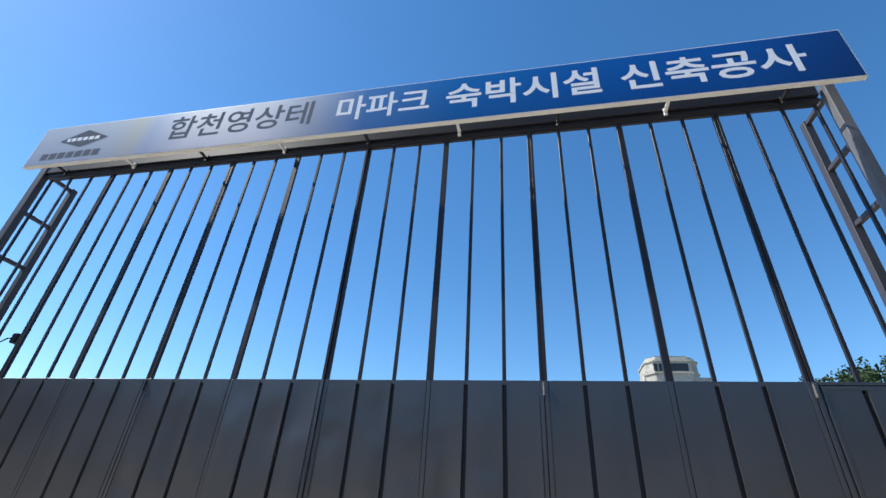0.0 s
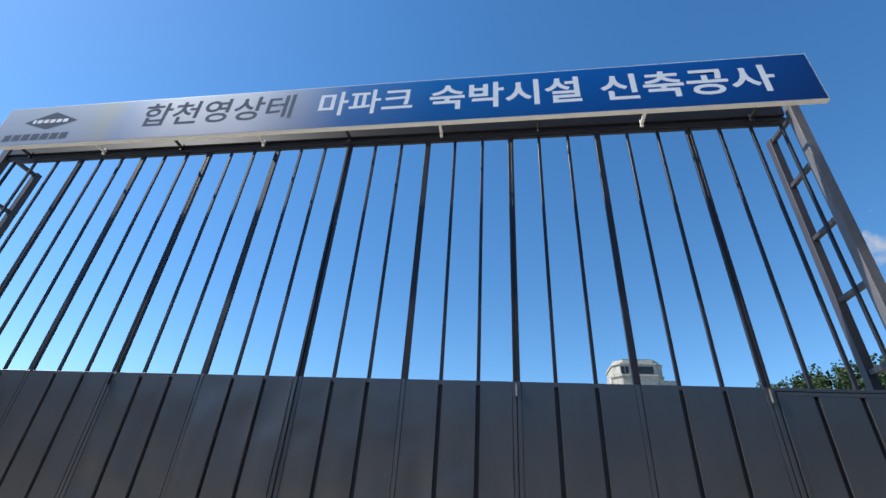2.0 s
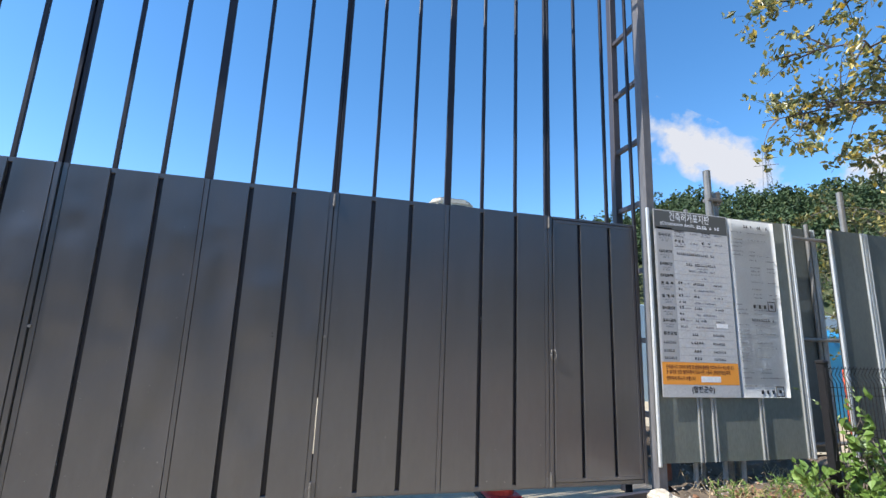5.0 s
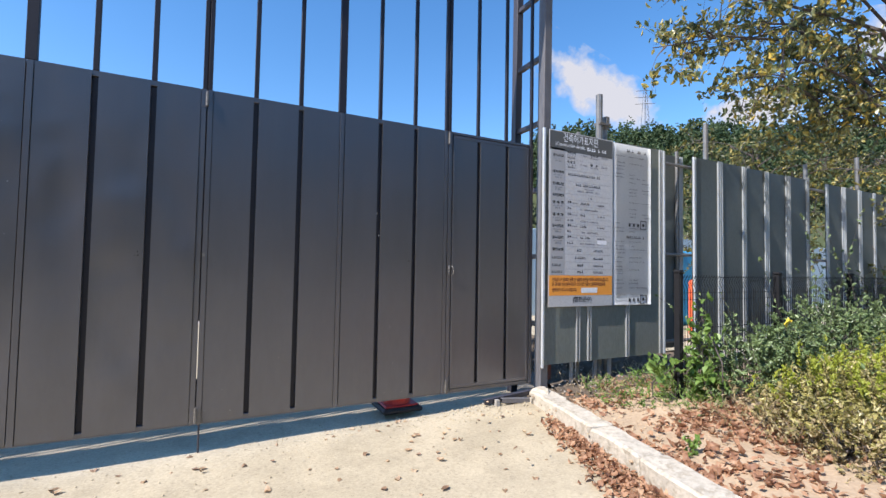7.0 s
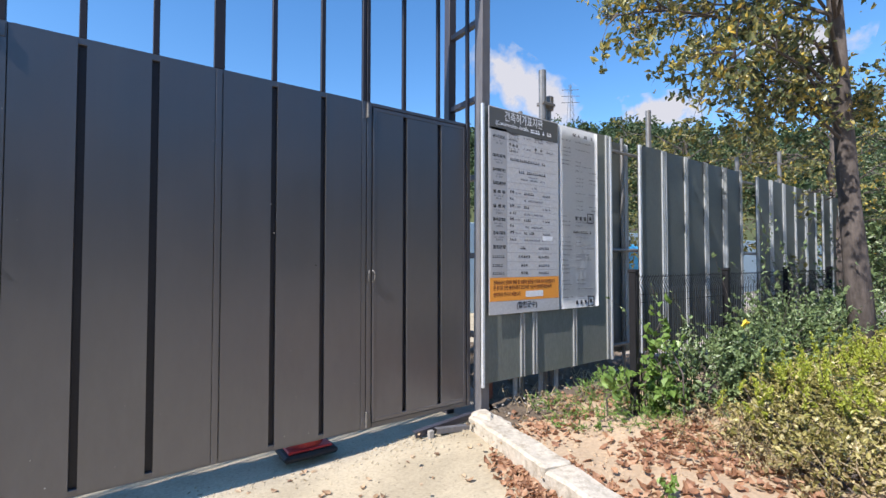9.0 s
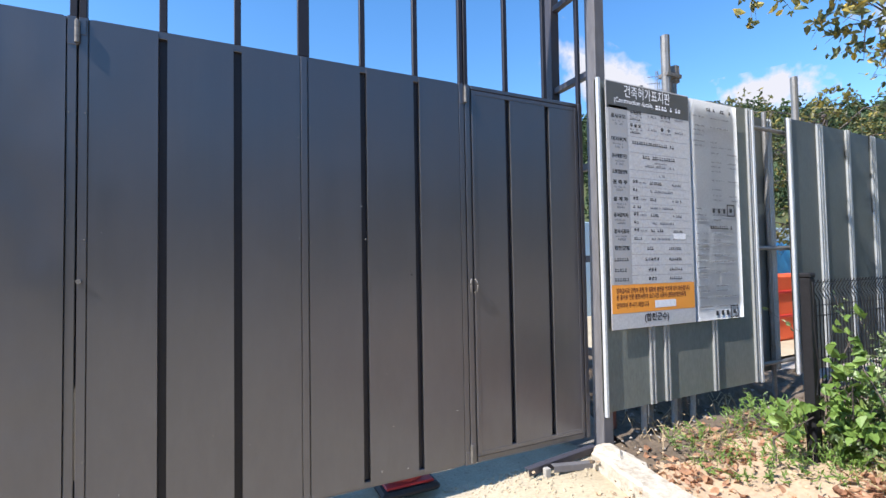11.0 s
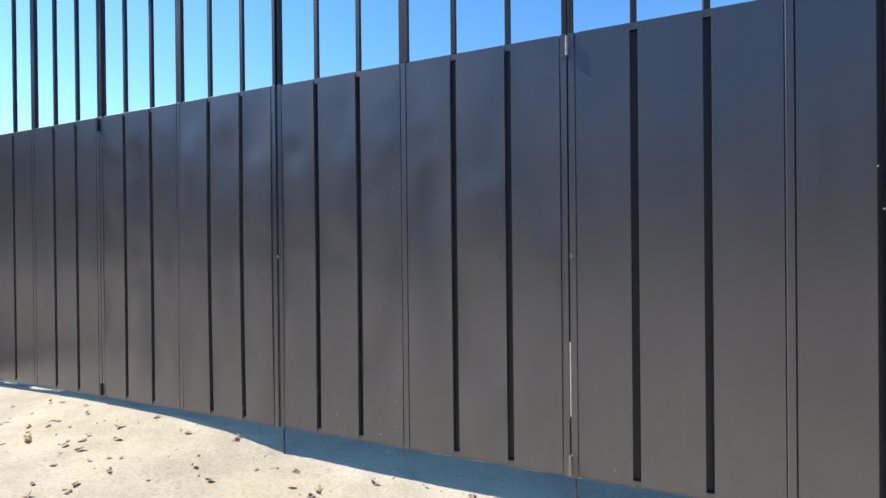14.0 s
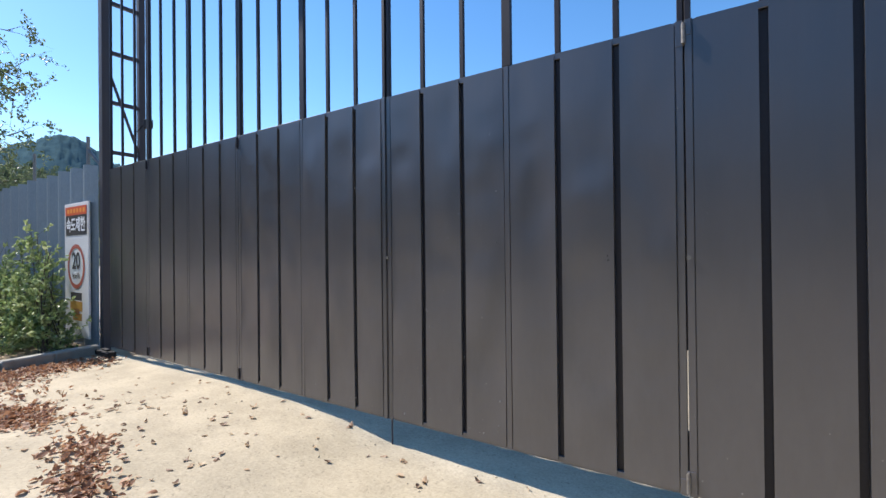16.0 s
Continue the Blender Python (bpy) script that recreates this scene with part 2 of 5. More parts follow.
WOOD_LEAF = leafy("hill_tree_foliage", [(0.0, (0.02, 0.042, 0.015)), (0.6, (0.05, 0.09, 0.03)), (0.9, (0.1, 0.14, 0.045)), (1.0, (0.24, 0.2, 0.05))], 0.7, 0.15, 0.4)
UNDERGROWTH = mottled("dark_green_undergrowth", (0.025, 0.042, 0.016), (0.075, 0.085, 0.03), 0.5, 0.9, relief=0.1, fine=3)
# aerial haze put into the mountain's base colour as blue-green
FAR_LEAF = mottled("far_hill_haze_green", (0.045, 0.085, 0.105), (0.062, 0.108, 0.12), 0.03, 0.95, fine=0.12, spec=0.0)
RED = mottled("red_plastic", (0.5, 0.03, 0.025), (0.6, 0.05, 0.04), 5, 0.5)
ORANGE = mat("orange_print", (0.85, 0.33, 0.05), 0.4)
BLUE_PLASTIC = mottled("blue_tarpaulin", (0.03, 0.25, 0.55), (0.05, 0.4, 0.7), 2, 0.5)
RUBBER = mottled("black_rubber", (0.015, 0.014, 0.014), (0.03, 0.028, 0.028), 15, 0.7)
INK = mat("dark_print", (0.05, 0.05, 0.052), 0.7, 0.0, 0.2)
PALE_INK = mat("pale_grey_print", (0.17, 0.175, 0.19), 0.4)
WHITE_INK = mat("white_print", (0.8, 0.82, 0.84), 0.35)
# kerb before the weeds: its shade is put into this darker concrete
SHADED_KERB = mottled("shaded_kerb_concrete", (0.2, 0.18, 0.145), (0.38, 0.355, 0.3), 0.5, 0.9, fine=4)
TOWER = mottled("weathered_pale_render", (0.26, 0.24, 0.2), (0.55, 0.52, 0.45), 0.5, 0.9, fine=4)
DARK_GLASS = mat("dark_opening", (0.02, 0.02, 0.022), 0.2)


# ---- mesh helpers ----
def thing(name, at, label, category, group="", kind=""):
    e = new(name)
    e.location = at
    e.matrix_world = Matrix.Translation(at)
    e.empty_display_size = 0.1
    return tagged(e, label, category, group, kind)


def mesh_of(name, bm, material):
    me = bpy.data.meshes.new(name)
    bm.to_mesh(me)
    bm.free()
    for m in material if isinstance(material, (list, tuple)) else [material]:
        me.materials.append(m)
    return me


BASE = {}


def part(name, bm, material, parent=None, label="", smooth=False):
    """One mesh object, its bmesh in world places, under its thing."""
    at = BASE.get(parent.name, parent.location.copy()) if parent else Vector()
    bm.transform(Matrix.Translation(-at))
    me = mesh_of(name, bm, material)
    if smooth:
        me.polygons.foreach_set("use_smooth", [True] * len(me.polygons))
    ob = new(name, me)
    if parent:
        ob.parent = parent
        BASE[ob.name] = at
    return tagged(ob, label)


def box(bm, lo, hi, bevel=0.0, turn=None):
    m = Matrix.Translation([(a + b) / 2 for a, b in zip(lo, hi)]) @ (turn or Matrix()) @ Matrix.Diagonal((*[abs(b - a) for a, b in zip(lo, hi)], 1))
    vs = bmesh.ops.create_cube(bm, size=1, matrix=m)["verts"]
    if bevel:
        es = {e for v in vs for e in v.link_edges}
        bmesh.ops.bevel(bm, geom=list(es), offset=bevel, segments=1, affect="EDGES")
    return bm


def boxed(lo, hi, bevel=0.0, turn=None):
    return box(bmesh.new(), lo, hi, bevel, turn)


def tube(bm, points, radii, sides=8, cap=True):
    """A tube through points."""
    rings = []
    for k, p in enumerate(points):
        p = Vector(p)
        a, b = Vector(points[max(0, k - 1)]), Vector(points[min(len(points) - 1, k + 1)])
        q = (b - a).to_track_quat("Z", "Y")
        r = radii[k] if isinstance(radii, (list, tuple)) else radii
        rings.append([bm.verts.new(p + q @ Vector((r * math.cos(2 * math.pi * i / sides), r * math.sin(2 * math.pi * i / sides), 0))) for i in range(sides)])
    for u, v in zip(rings, rings[1:]):
        for i in range(sides):
            bm.faces.new((u[i], u[(i + 1) % sides], v[(i + 1) % sides], v[i]))
    if cap:
        bm.faces.new(rings[0][::-1]), bm.faces.new(rings[-1])
    return bm


def tubed(points, radii, sides=8):
    return tube(bmesh.new(), points, radii, sides)


def leaves(name, centres, sizes, material, parent=None, label="", flat=0.0, long=1.8, fold=0.25, rng=None, droop=0.0, dirs=None):
    """Many small folded leaves in one mesh: six corners and four triangles-worth of faces each."""
    rng = rng or np.random.default_rng(1)
    c = np.asarray(centres, float)
    n = len(c)
    up = rng.normal(size=(n, 3)) * (1 - flat)
    up[:, 2] = up[:, 2] * (1 - flat) + flat * 1.5 + 0.2
    up /= np.linalg.norm(up, axis=1)[:, None]
    d = rng.normal(size=(n, 3))
    if dirs is not None:
        d = d * 0.45 + np.asarray(dirs, float)
    d[:, 2] -= droop
    d -= (d * up).sum(1)[:, None] * up
    d /= np.linalg.norm(d, axis=1)[:, None] + 1e-9
    s = np.cross(up, d)
    w = np.asarray(sizes, float)[:, None] * np.ones((n, 1))
    L = w * long
    co = np.stack([c - d * L * 0.5, c + s * w * 0.5 - d * L * 0.08 + up * w * fold, c + s * w * 0.33 + d * L * 0.26 + up * w * fold * 0.8, c + d * L * 0.5 - up * w * fold * 0.5,
                   c - s * w * 0.33 + d * L * 0.26 + up * w * fold * 0.8, c - s * w * 0.5 - d * L * 0.08 + up * w * fold], 1).reshape(-1, 3)
    i = np.arange(n)[:, None] * 6
    f = np.concatenate([i + np.array([[0, 1, 2, 3]]), i + np.array([[0, 3, 4, 5]])], 0)
    me = bpy.data.meshes.new(name)
    at = np.array(BASE.get(parent.name, parent.location)) if parent else np.zeros(3)
    me.from_pydata((co - at).tolist(), [], f.tolist())
    me.materials.append(material)
    ob = new(name, me)
    if parent:
        ob.parent = parent
    return tagged(ob, label)


def curled(name, centres, sizes, material, rng, tilt=0.5, long=1.6):
    """Fallen leaves in one mesh: oval blades bent along and across, each lying at its own tilt."""
    c = np.asarray(centres, float)
    n = len(c)
    up = rng.normal(size=(n, 3)) * tilt
    up[:, 2] = 1
    up /= np.linalg.norm(up, axis=1)[:, None]
    d = rng.normal(size=(n, 3))
    d -= (d * up).sum(1)[:, None] * up
    d /= np.linalg.norm(d, axis=1)[:, None]
    s = np.cross(up, d)
    w = np.asarray(sizes, float)
    bend, cup, twist = rng.normal(0.1, 0.45, n) * w, rng.normal(0.25, 0.35, n) * w, rng.normal(0, 0.3, n) * w
    half = w * long * rng.uniform(0.38, 0.6, n)
    co = []
    for u, wide in ((-1.0, 0.06), (-0.55, 0.38), (0.0, 0.5), (0.5, 0.36), (1.0, 0.04)):
        for v in (-1.0, 0.0, 1.0):
            lift = bend * u * u + cup * v * v * wide + twist * u * v * wide
            co.append(c + d * (u * half)[:, None] + s * (v * wide * w)[:, None] + up * lift[:, None])
    co = np.stack(co, 1).reshape(-1, 3)
    quads = np.array([[3 * r + k, 3 * r + k + 1, 3 * r + k + 4, 3 * r + k + 3] for r in range(4) for k in range(2)])
    f = (np.arange(n)[:, None, None] * 15 + quads[None]).reshape(-1, 4)
    me = bpy.data.meshes.new(name)
    me.from_pydata(co.tolist(), [], f.tolist())
    me.materials.append(material)
    return new(name, me)


def words(body, size, at, material, parent, name="lettering", bold=0.0, width=None, label="", depth=0.0004, split=False):
    """Lettering that stands upright on a board facing -y, its lower left corner at a place."""
    cu = bpy.data.curves.new(name, "FONT")
    cu.body, cu.size, cu.offset, cu.extrude, cu.resolution_u = body, size, bold, depth, 3
    tmp = new("tmp", cu)
    bpy.context.view_layer.update()
    me = bpy.data.meshes.new_from_object(tmp.evaluated_get(bpy.context.evaluated_depsgraph_get()))
    bpy.data.objects.remove(tmp)
    bpy.data.curves.remove(cu)
    bm = bmesh.new()
    bm.from_mesh(me)
    bpy.data.meshes.remove(me)
    xs, ys = [v.co.x for v in bm.verts], [v.co.y for v in bm.verts]
    k = (width / (max(xs) - min(xs))) if width else 1
    bm.transform(Matrix.Translation(at) @ pose(0, 0, 0, 90, 0, 0) @ Matrix.Diagonal((k, 1, 1, 1)) @ Matrix.Translation((-min(xs), -min(ys), 0)))
    if not split:
        return tagged(part(name, bm, material, parent, label), kind="stuff")
    n, x0 = len(body), at[0]
    cell = (max(v.co.x for v in bm.verts) - x0) / (n - 0.06)
    for k in range(n):
        one = bm.copy()
        seen, gone = set(), []
        for v in one.verts:
            if v in seen:
                continue
            island, todo = [], [v]
            seen.add(v)
            while todo:
                q = todo.pop()
                island.append(q)
                for e in q.link_edges:
                    w = e.other_vert(q)
                    if w not in seen:
                        seen.add(w)
                        todo.append(w)
            mid = (min(q.co.x for q in island) + max(q.co.x for q in island)) / 2
            if min(n - 1, max(0, int((mid - x0 + 0.02) / cell))) != k:
                gone += island
        bmesh.ops.delete(one, geom=gone, context="VERTS")
        part("letter", one, material, parent, label)
    bm.free()


def bars(rows, y, material, parent, name="print_block", t=0.0006):
    """Unreadable writing as flat bars: rows of x0, x1, z0, z1 on a board facing -y."""
    bm = bmesh.new()
    for x0, x1, z0, z1 in rows:
        box(bm, (x0, y - t, z0), (x1, y, z1))
    return tagged(part(name, bm, material, parent), kind="stuff")


# ---- ground ----
GX = [-14, -8.6, -6.5, -4.8, -3.7, -3.0, -2.4, -1.6, 0, 2, 3.4, 6, 14]
GZ = [0.03, 0.0, 0.03, 0.06, 0.045, -0.01, -0.11, -0.125, -0.125, -0.095, -0.03, 0.0, 0.0]


def ground_z(x, y=0.0):
    fade = min(1.0, max(0.0, (14 - abs(y)) / 8))
    z = float(np.interp(x, GX, GZ))
    drop = min(1.0, max(0.0, (y - 0.02) / 0.24))     # level yard behind the gate
    return (z + (min(z, -0.13) - z) * drop * drop * (3 - 2 * drop)) * fade


def sheet(xs, ys, z):
    bm = bmesh.new()
    rows = [[bm.verts.new((x, y, z(x, y))) for x in xs] for y in ys]
    for a, b in zip(rows, rows[1:]):
        for k in range(len(xs) - 1):
            bm.faces.new((a[k], a[k + 1], b[k + 1], b[k]))
    return bm


def steps(a, b, n):
    return [a + (b - a) * k / n for k in range(n + 1)]


far = [-4000, -900, -200, -60]
tagged(part("ground", sheet(far + steps(-30, 30, 30) + [60, 200, 900, 4000], far + steps(-30, 30, 30) + [60, 200, 900, 4000], lambda x, y: -0.2), EARTH), "bare earth ground running out to the hills", "ground", kind="structure")


def slab_z(x, y):
    return ground_z(x, y) + 0.012 * noise.noise((x * 0.6, y * 0.6, 0)) + 0.004 * noise.noise((x * 4, y * 4, 2))


slab = part("pavement", sheet(steps(-8.7, 3.75, 83), steps(-14, -0.4, 69)[:-1] + steps(-0.4, 1.2, 17)[:-1] + steps(1.2, 9, 39), slab_z), CONCRETE, smooth=True)
tagged(slab, "pale sunlit concrete driveway before and behind the gate", "driveway", kind="structure")


def bed_z(x, y):
    return 0.03 + 0.05 * min(1, max(0, (x - 3.3) / 1.5)) + 0.05 * noise.noise((x * 0.9, y * 0.9, 5)) + 0.02 * noise.noise((x * 4, y * 4, 6)) + 0.01 * noise.noise((x * 11, y * 11, 1))


def kerb_x(y):
    return 3.54 + 0.225 * (y + 0.2)


bm = sheet(steps(2.6, 12.6, 130), steps(-12, -0.04, 150), lambda x, y: bed_z(x, y) if x > kerb_x(y) + 0.05 else -0.15)
# bed faces near the fence take the darker earth, with a ragged edge
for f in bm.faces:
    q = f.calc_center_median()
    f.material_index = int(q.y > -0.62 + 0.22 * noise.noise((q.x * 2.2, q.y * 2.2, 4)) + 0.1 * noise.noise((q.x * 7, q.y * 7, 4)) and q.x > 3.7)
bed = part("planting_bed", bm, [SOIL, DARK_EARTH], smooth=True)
tagged(bed, "dry sandy planting bed strewn with leaf litter", "planting bed", kind="structure")
left_bed = part("planting_bed", sheet(steps(-20, -8.55, 60), steps(-9, 1.5, 55), lambda x, y: 0.06 + 0.06 * noise.noise((x, y, 3)) if x < -8.62 + 0.2 * y * -1 else -0.15), SOIL, smooth=True)
tagged(left_bed, "shaded planting bed with weeds beside the gate", "planting bed", kind="structure")

# ---- gate ----
Z_BOT, Z_MID, Z_TOP = 0.12, 3.03, 6.56
rng = np.random.default_rng(4)


def pan(x0, x1, z0, z1, seed, dent=0.004, bulge=0.0):
    """A folded sheet strip with returned edges and shallow buckles."""
    bm = bmesh.new()
    nx, nz = 7, 36
    edge = 0.004
    grid = []
    for j in range(nz + 1):
        z = z0 + (z1 - z0) * j / nz
        row = []
        for i in range(nx + 1):
            x = x0 + (x1 - x0) * i / nx
            u = math.sin(math.pi * i / nx) ** 0.7 * min(1, 6 * j / nz, 6 * (nz - j) / nz)
            y = -0.02 - bulge * math.sin(math.pi * j / nz) + u * dent * (noise.noise((x * 1.7, z * 1.5, seed)) + 0.5 * noise.noise((x * 4, z * 5, seed + 9)))
            row.append(bm.verts.new((x, y, z)))
        grid.append(row)
    for a, b in zip(grid, grid[1:]):
        for i in range(nx):
            f = bm.faces.new((a[i], a[i + 1], b[i + 1], b[i]))
            f.smooth = True
    border = ([(grid[j][0], grid[j + 1][0]) for j in range(nz)], [(grid[j + 1][-1], grid[j][-1]) for j in range(nz)])
    for side in border:
        for p, q in side:
            f = bm.faces.new([bm.verts.new(c) for c in (p.co, q.co, (q.co.x, 0.02, q.co.z), (p.co.x, 0.02, p.co.z))])
            f.material_index = 1
    for row, flip in ((grid[0], 1), (grid[-1], 0)):
        for p, q in zip(row, row[1:]):
            bm.faces.new([bm.verts.new(c) for c in ((p.co, (p.co.x, 0.02, p.co.z), (q.co.x, 0.02, q.co.z), q.co) if flip else (p.co, q.co, (q.co.x, 0.02, q.co.z), (p.co.x, 0.02, p.co.z)))])
    return bm


def hinge(leaf, x, z, metal):
    h = part("hinge", tubed([(x, -0.033, z - 0.06), (x, -0.033, z + 0.06)], 0.012, 10), metal, leaf, "steel barrel hinge")
    bm = boxed((x - 0.045, -0.024, z - 0.07), (x + 0.005, -0.018, z + 0.02), 0.002)
    box(bm, (x - 0.005, -0.026, z - 0.01), (x + 0.04, -0.02, z + 0.075), 0.002)
    part("hinge_plate", bm, STEEL, h)
    part("pin_head", tubed([(x, -0.033, z + 0.06), (x, -0.033, z + 0.068)], 0.008, 8), metal, h)


def gate_leaf(x0, x1, label, modules, dents=0.004, door=False, bulges=(0, 0), name="gate_leaf"):
    leaf = thing(name, ((x0 + x1) / 2, 0, Z_BOT), label, "gate", "leaves of the folding gate")
    g = 0.004
    a, b = x0 + g, x1 - g
    for e0, e1, sgn in ((a, a + 0.06, 1), (b - 0.06, b, -1)):
        c0 = e0 if sgn > 0 else e1 - 0.043
        for za, zb, paint in ((Z_BOT, Z_MID, STEEL), (Z_MID, Z_TOP, BAR)):
            if za == Z_BOT:
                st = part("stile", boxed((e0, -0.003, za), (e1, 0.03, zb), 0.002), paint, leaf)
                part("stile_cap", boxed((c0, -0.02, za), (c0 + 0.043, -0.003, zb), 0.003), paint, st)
            else:
                u0 = e0 if sgn > 0 else e1 - 0.034
                part("stile", boxed((u0, -0.014, za), (u0 + 0.034, 0.022, zb), 0.003), paint, leaf)
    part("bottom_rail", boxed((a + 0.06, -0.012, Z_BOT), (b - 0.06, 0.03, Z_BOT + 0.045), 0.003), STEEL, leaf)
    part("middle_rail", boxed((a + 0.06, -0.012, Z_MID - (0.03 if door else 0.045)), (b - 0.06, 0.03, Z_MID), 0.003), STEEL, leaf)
    part("top_rail", boxed((a + 0.034, -0.012, Z_TOP - 0.045), (b - 0.034, 0.03, Z_TOP), 0.003), BAR, leaf)
    w = (x1 - x0) / modules
    top, lead, foot = Z_MID - 0.014, 0.052, Z_BOT + 0.02
    if door:
        top, lead, foot = Z_MID - 0.075, 0.095, Z_BOT + 0.085
        part("backing", boxed((a + 0.04, 0.031, Z_BOT + 0.02), (b - 0.04, 0.036, Z_MID - 0.005)), BAR, leaf)
        frame_ = part("door_frame", boxed((a + 0.058, -0.022, foot - 0.035), (a + 0.092, 0.02, top + 0.035), 0.003), STEEL, leaf, "walk-through door frame")
        part("door_stile", boxed((b - 0.092, -0.022, foot - 0.035), (b - 0.058, 0.02, top + 0.035), 0.003), STEEL, frame_)
        part("door_rail", boxed((a + 0.092, -0.022, top), (b - 0.092, 0.02, top + 0.035), 0.003), STEEL, frame_)
        part("door_rail", boxed((a + 0.092, -0.022, foot - 0.035), (b - 0.092, 0.02, foot), 0.003), STEEL, frame_)
    for k in range(modules):
        m0, m1 = x0 + w * k, x0 + w * (k + 1)
        if k:
            part("mullion", boxed((m0 - 0.037, -0.014, Z_MID), (m0 + 0.037, 0.024, Z_TOP - 0.045), 0.003), BAR, leaf)
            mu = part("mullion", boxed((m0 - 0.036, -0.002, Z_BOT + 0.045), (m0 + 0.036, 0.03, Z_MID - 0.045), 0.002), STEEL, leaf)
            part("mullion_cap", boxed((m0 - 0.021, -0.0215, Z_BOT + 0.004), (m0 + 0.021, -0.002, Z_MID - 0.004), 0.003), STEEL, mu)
        third = w / 3
        for i in (1, 2):
            x = m0 + third * i
            part("bar", boxed((x - 0.02, -0.01, Z_MID), (x + 0.02, 0.02, Z_TOP - 0.045), 0.004), BAR, leaf)
            part("groove", boxed((x - 0.03, 0.012, foot + 0.02), (x + 0.03, 0.0195, top - 0.02)), BAR, leaf)
        for i in range(3):
            p0, p1 = m0 + third * i + 0.023, m0 + third * (i + 1) - 0.023
            if i == 0:
                p0 = m0 + (0.028 if k else lead)
            if i == 2:
                p1 = m1 - (0.028 if k < modules - 1 else lead)
            part("panel", pan(p0, p1, foot, top, x0 + k * 3 + i, dents, bulges[k]), [STEEL, PALE_EDGE], leaf)
        for side in (m0 + 0.036, m1 - 0.036):
            for z in (0.55, 1.2, 1.85, 2.5):
                if random.random() < 0.8:
                    part("rivet", bmesh_dot(side, -0.02, z + random.uniform(-0.06, 0.06), 0.005), HINGE, leaf)
    return leaf


def bmesh_dot(x, y, z, r):
    bm = bmesh.new()
    bmesh.ops.create_icosphere(bm, subdivisions=1, radius=r, matrix=Matrix.Translation((x, y, z)) @ Matrix.Diagonal((1, 0.6, 1, 1)))
    return bm


LEAVES = [
    (-8.34, -7.02, "narrow dark grey steel gate leaf beside the column", 1, 0.003),
    (-7.02, -4.712, "dark grey steel folding gate leaf with bars above", 2, 0.006),
    (-4.712, -2.397, "dented dark grey steel folding gate leaf with bars above", 2, 0.022, False, (-0.003, 0.01)),
    (-2.393, 0.0, "slightly buckled dark grey steel gate leaf with bars above", 2, 0.018, False, (-0.006, 0.004)),
    (0.0, 2.396, "dark grey steel folding gate leaf with bars above", 2, 0.004),
    (2.396, 3.58, "dark grey steel gate leaf with walk-through door", 1, 0.003, True),
]
built = [gate_leaf(*row) for row in LEAVES]
built[2].rotation_euler, built[2].location.y = (0, 0, radians(-0.22)), -0.005
for leaf, x in ((built[1], -7.02), (built[2], -4.712), (built[4], 0.0), (built[5], 2.4)):
    for z in (2.94, 0.2):
        hinge(leaf, x, z, HINGE if x > -1 else BAR)
for leaf, x in ((built[3], -2.4), (built[4], 0.0)):
    z0 = ground_z(x) - 0.01
    part("drop_bolt", tubed([(x + 0.03, 0.0, z0), (x + 0.03, 0.0, Z_BOT + 0.002)], 0.008), POST, leaf, "steel drop bolt")
    part("lock_knob", tubed([(x + 0.015, -0.034, 1.575), (x + 0.015, -0.02, 1.575)], 0.014, 10), HINGE, leaf, "small round lock")
bm = bmesh.new()
rs = random.Random(3)
for k in range(26):
    z = 0.42 + 0.026 * k
    w = 0.008 + 0.02 * rs.random() * (1 - abs(k - 14) / 16)
    box(bm, (-2.4125 - w, -0.023, z), (-2.4125, 0.005, z + 0.027))
part("rust_streak", bm, mottled("orange_brown_rust", (0.11, 0.05, 0.022), (0.22, 0.1, 0.04), 40, 0.85), built[2], "orange-brown rust along the edge")
CHIP = mat("bare_paint_chip", (0.26, 0.255, 0.25), 0.5)
for leaf, lo, hi, n in ((built[2], -3.5, -2.45, 26), (built[3], -2.35, -1.2, 40), (built[4], 0.06, 2.35, 14)):
    bm = bmesh.new()
    for _ in range(n):
        x, z = rs.uniform(lo, hi), 0.2 + 2.4 * rs.random() ** 2.2
        w = 0.0012 + 0.0028 * rs.random() ** 3
        box(bm, (x - w, -0.0225 - 0.006, z - w * rs.uniform(0.6, 2.5)), (x + w, -0.0195, z + w))
    tagged(part("paint_chip", bm, CHIP, leaf, "tiny pale chips in the paint"), kind="stuff")
bm = bmesh.new()
for k in range(9):
    x = -2.75 + 0.02 * k + rs.uniform(-0.004, 0.004)
    box(bm, (x, -0.026, 0.842 + rs.uniform(-0.004, 0.004)), (x + rs.uniform(0.01, 0.025), -0.0195, 0.85 + rs.uniform(0, 0.006)))
part("scratch", bm, CHIP, built[2], "pale scrape across the sheet")
for leaf, x in ((built[1], -7.02), (built[2], -4.712), (built[3], -2.403), (built[4], 0.0), (built[5], 2.4)):
    for za, zb in ((Z_BOT, Z_TOP),) if x < -0.1 else ((Z_BOT, 0.5), (1.0, Z_TOP)):
        part("cover_strip", boxed((x - 0.028, 0.031, za), (x + 0.028, 0.036, zb)), BAR, leaf)
door = built[5]
for k, dx in ((0, 0.0), (1, 0.028)):
    pts = [(2.425 + dx + 0.016 * (math.sin(a) if k else -math.sin(a)) + (0 if k else 0), -0.03 - 0.02 * math.sin(a), 1.465 + 0.05 * math.cos(a)) for a in [math.pi * i / 8 for i in range(9)]]
    part("handle", tubed(pts, 0.007, 8), HINGE, door, "bright ring handle")

